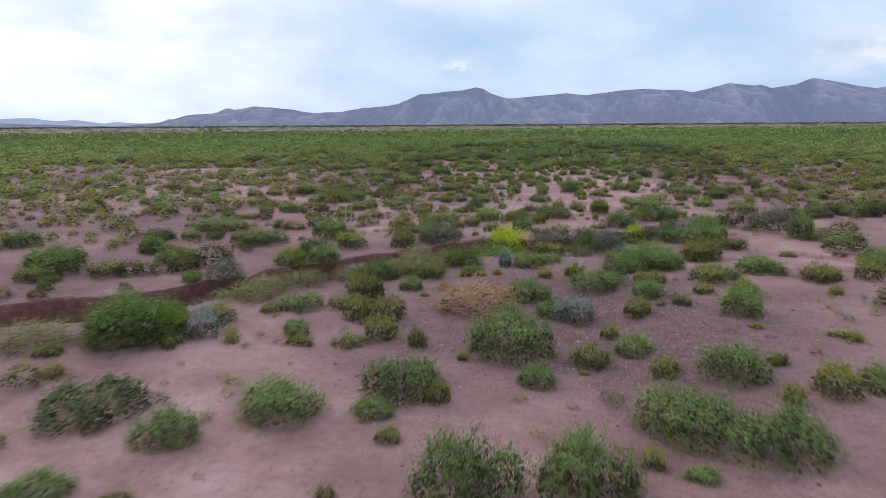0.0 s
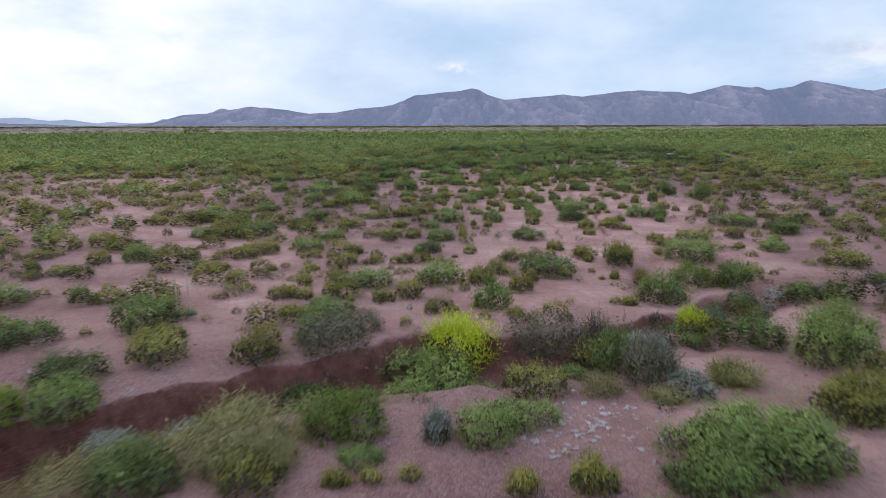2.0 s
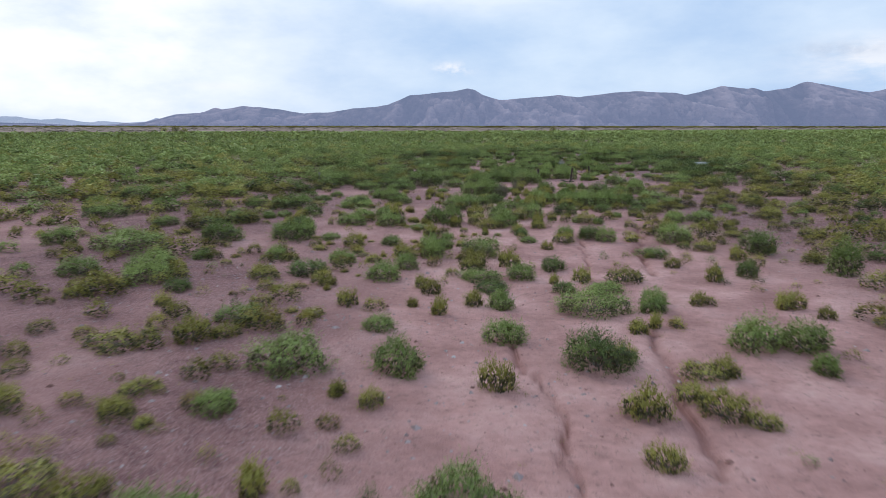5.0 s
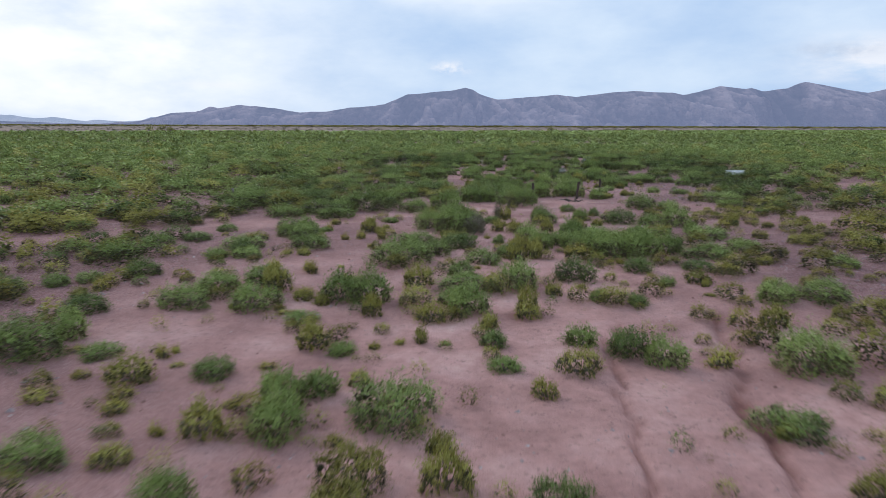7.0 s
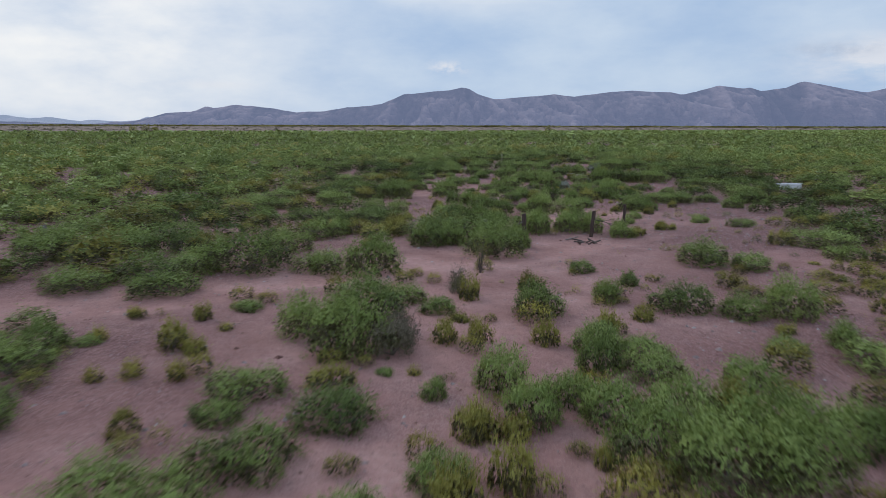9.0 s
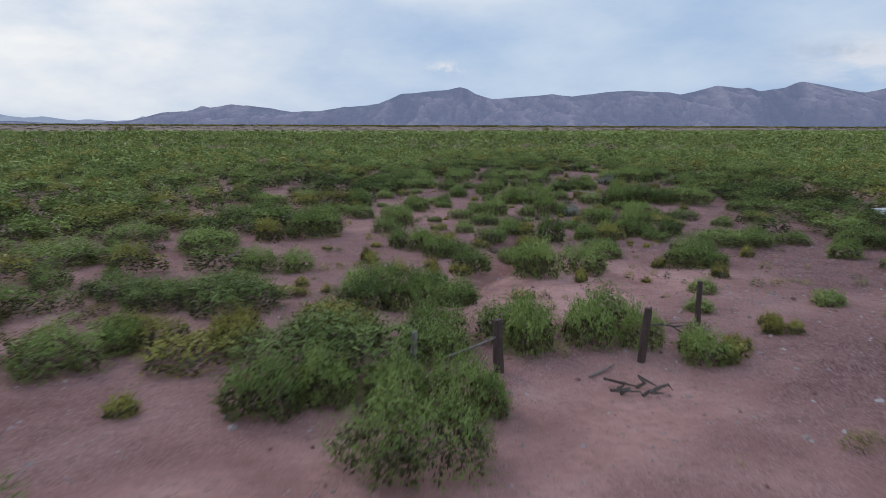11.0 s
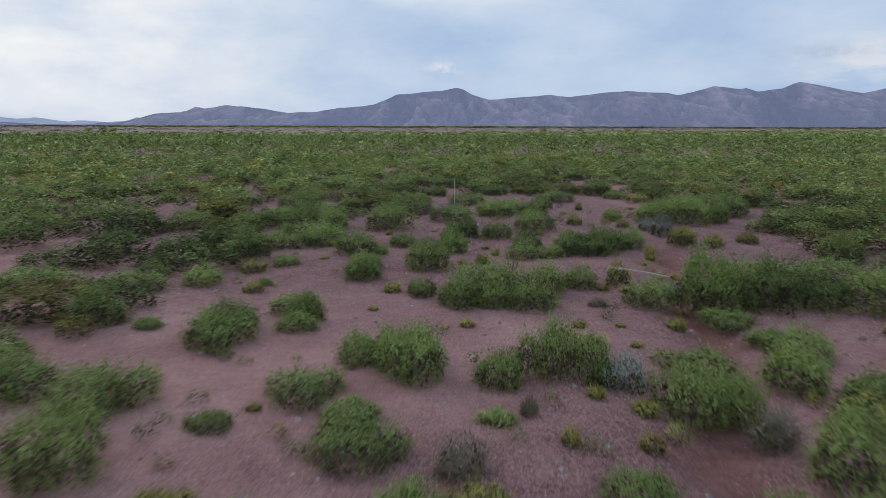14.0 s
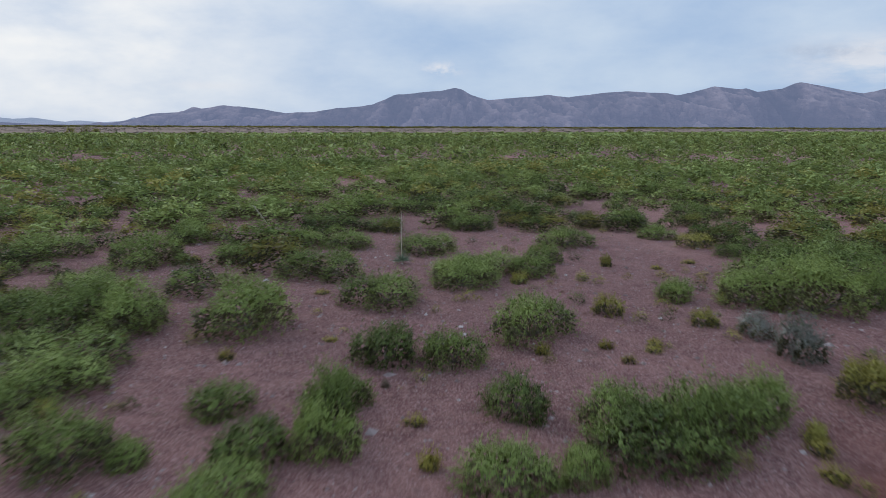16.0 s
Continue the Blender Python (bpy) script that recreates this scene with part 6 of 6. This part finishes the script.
for k in range(5):
    a = 1.25 * k
    cx, cy = 18.2 + 0.42 * math.cos(a), 125.2 + 0.25 * math.sin(a)
    limb("dead_root", "grey twisted dead root on sand", "root",
         [gz(cx, cy, 0.03), gz(cx + 0.2, cy + 0.06, 0.12), gz(cx + 0.36 * math.cos(a), cy + 0.3 * math.sin(a), 0.2), gz(cx + 0.5, cy + 0.1, 0.04)], [0.05, 0.045, 0.035, 0.015], BARK)["group"] = "dead roots"

# ---- yuccas with dry flower stalks ----
def yucca(x, y, radius, stalk, lean, label):
    root = new("yucca")
    root.location = gz(x, y)
    q = np.random.default_rng(int(abs(x) * 100))
    n = 130
    way = unit(np.stack([q.normal(0, 1, n), q.normal(0, 1, n), q.uniform(0.0, 1.6, n)], -1))
    tris = blades(np.tile([0, 0, 0.12], (n, 1)) + way * 0.06, way, radius * q.uniform(0.8, 1.15, n), np.full(n, 0.028), q, 0.1)
    new("rosette", tri_mesh("rosette", tris, YUCCA)).parent = root
    if stalk:
        bm = bmesh.new()
        tube(bm, [(0, 0, 0.1), (lean[0] * 0.4, lean[1] * 0.4, stalk * 0.5), (lean[0], lean[1], stalk)], [0.028, 0.022, 0.01], 6)
        for k in range(14):
            s = 0.55 + 0.032 * k
            a = 2.4 * k
            b = (lean[0] * s, lean[1] * s, stalk * s)
            tube(bm, [b, (b[0] + 0.09 * math.cos(a), b[1] + 0.09 * math.sin(a), b[2] + 0.05)], [0.006, 0.012], 4)
        part("stalk", bm, STALK, root, "dry pale flower stalk")
    return tagged(root, label, "yucca", "yuccas")


yucca(-11.6, 35.4, 0.55, 1.9, (-0.05, 0.1), "grey-green yucca with a pale dry stalk beside the wash")
yucca(-10.0, 45.2, 0.30, 2.1, (-0.06, 0), "small yucca with a tall pale dry stalk")
yucca(-10.4, 45.0, 0.28, 1.9, (0.03, 0), "small yucca with a tall pale dry stalk")
yucca(20.4, 188.9, 0.55, 2.3, (0.0, 0.05), "pale grey-green yucca with a tall dry stalk among mesquite")
yucca(13.2, 196.5, 0.45, 1.7, (-1.1, 0.2), "yucca with a dry stalk bent over mesquite")
yucca(60.0, 330.0, 0.8, 4.2, (0.1, 0.0), "far yucca with a tall pale stalk above the scrub")
yucca(40.0, 220.0, 0.4, 1.6, (0.05, 0.0), "yucca with a thin dry stalk among scrub")
yucca(27.25, 164.25, 0.62, 0, (0, 0), "grey-green yucca with a stalk fallen out of it")
sprigs = []
for k in range(16):
    s, a = k / 15, 2.4 * k
    px, py, pz = 25.75 - 0.75 * s, 164.7 + 0.22 * s, 0.79 + 0.05 * s
    sprigs.append(([(px, py, pz), (px - 0.09, py + 0.07 * math.cos(a), pz + 0.07 * math.sin(a)), (px - 0.15, py + 0.13 * math.cos(a), pz + 0.15 * math.sin(a))], 0.018))
limb("fallen_stalk", "bleached branching yucca stalk fallen over shrubs", "stalk", [(27.15, 164.1, 0.62), (26.4, 164.4, 0.73), (25.6, 164.75, 0.80), (24.97, 164.95, 0.84)], [0.034, 0.03, 0.024, 0.01], STALK, sprigs)

# ---- small bare tree on the gravel ----
def bare_tree(x, y, high, label):
    root = new("small_bare_tree")
    root.location = gz(x, y)
    q = random.Random(int(x * 10))
    bm = bmesh.new()
    for k in range(16):
        a, s = 2.4 * k, q.uniform(0.3, 1.0)
        top = (0.30 * high * math.cos(a) * s, 0.30 * high * math.sin(a) * s, high * q.uniform(0.65, 1.0))
        tube(bm, [(0.02 * math.cos(a), 0.02 * math.sin(a), -0.05), (top[0] * 0.35, top[1] * 0.35, top[2] * 0.45), top], [0.014, 0.009, 0.003], 4)
    part("branching_stem", bm, BARK, root)
    *shape, _ = crown(0.8 * high, high, 5, 130, 6, 0.06, 0.3, np.random.default_rng(3), 0.8, 0.2)
    new("foliage", leafy_mesh("foliage", *shape, TARBUSH)).parent = root
    return tagged(root, label, "tree", "small trees")


bare_tree(21.6, 165.4, 1.35, "thin dark-stemmed sapling with sparse leaves on gravel")
bare_tree(12.2, 117.4, 1.5, "thin sapling with sparse leaves beside the track")

# ---- white tank lying in the scrub ----
def trough(x, y):
    root = new("water_trough")
    root.location = gz(x, y)
    bm = bmesh.new()
    bmesh.ops.create_cube(bm, size=1, matrix=Matrix.Translation((0, 0, 0.28)) @ Matrix.Diagonal((2.3, 0.8, 0.5, 1)))
    bmesh.ops.bevel(bm, geom=bm.edges[:], offset=0.08, segments=3, affect="EDGES")
    part("body", bm, WHITE_PAINT, root)
    bm = bmesh.new()
    ring = [(1.15, 0.4, 0.55), (-1.15, 0.4, 0.55), (-1.15, -0.4, 0.55), (1.15, -0.4, 0.55), (1.15, 0.4, 0.55)]
    tube(bm, ring, [0.035] * 5, 6)
    part("rim", bm, WHITE_PAINT, root)
    root.rotation_euler = (0, 0, 0.2)
    return tagged(root, "long white water trough lying in low scrub", "trough")


trough(44.6, 155.4)

# ---- two dark trees on the far grassland ----
def far_tree(x, y, high):
    root = new("tree")
    root.location = gz(x, y)
    q = np.random.default_rng(int(abs(x)))
    bm = bmesh.new()
    for k in range(7):
        a = 0.9 * k
        tube(bm, [(0, 0, -0.2), (0.15 * high * math.cos(a), 0.15 * high * math.sin(a), 0.4 * high), (0.4 * high * math.cos(a), 0.4 * high * math.sin(a), 0.75 * high)], [0.25, 0.16, 0.05], 5)
    part("trunk", bm, BARK, root)
    *shape, _ = crown(1.7 * high, high, 8, 160, 6, 0.5, 0.5, q, 0.4, 0.2)
    new("crown", leafy_mesh("crown", *shape, TARBUSH)).parent = root
    return tagged(root, "dark green spreading tree on far dry grassland", "tree", "far trees")


for x, y, h in ((-243, 684, 4.2), (-234, 690, 4.8), (-226, 688, 3.4), (118, 720, 4.5), (210, 790, 4.0)):
    far_tree(x, y, h)
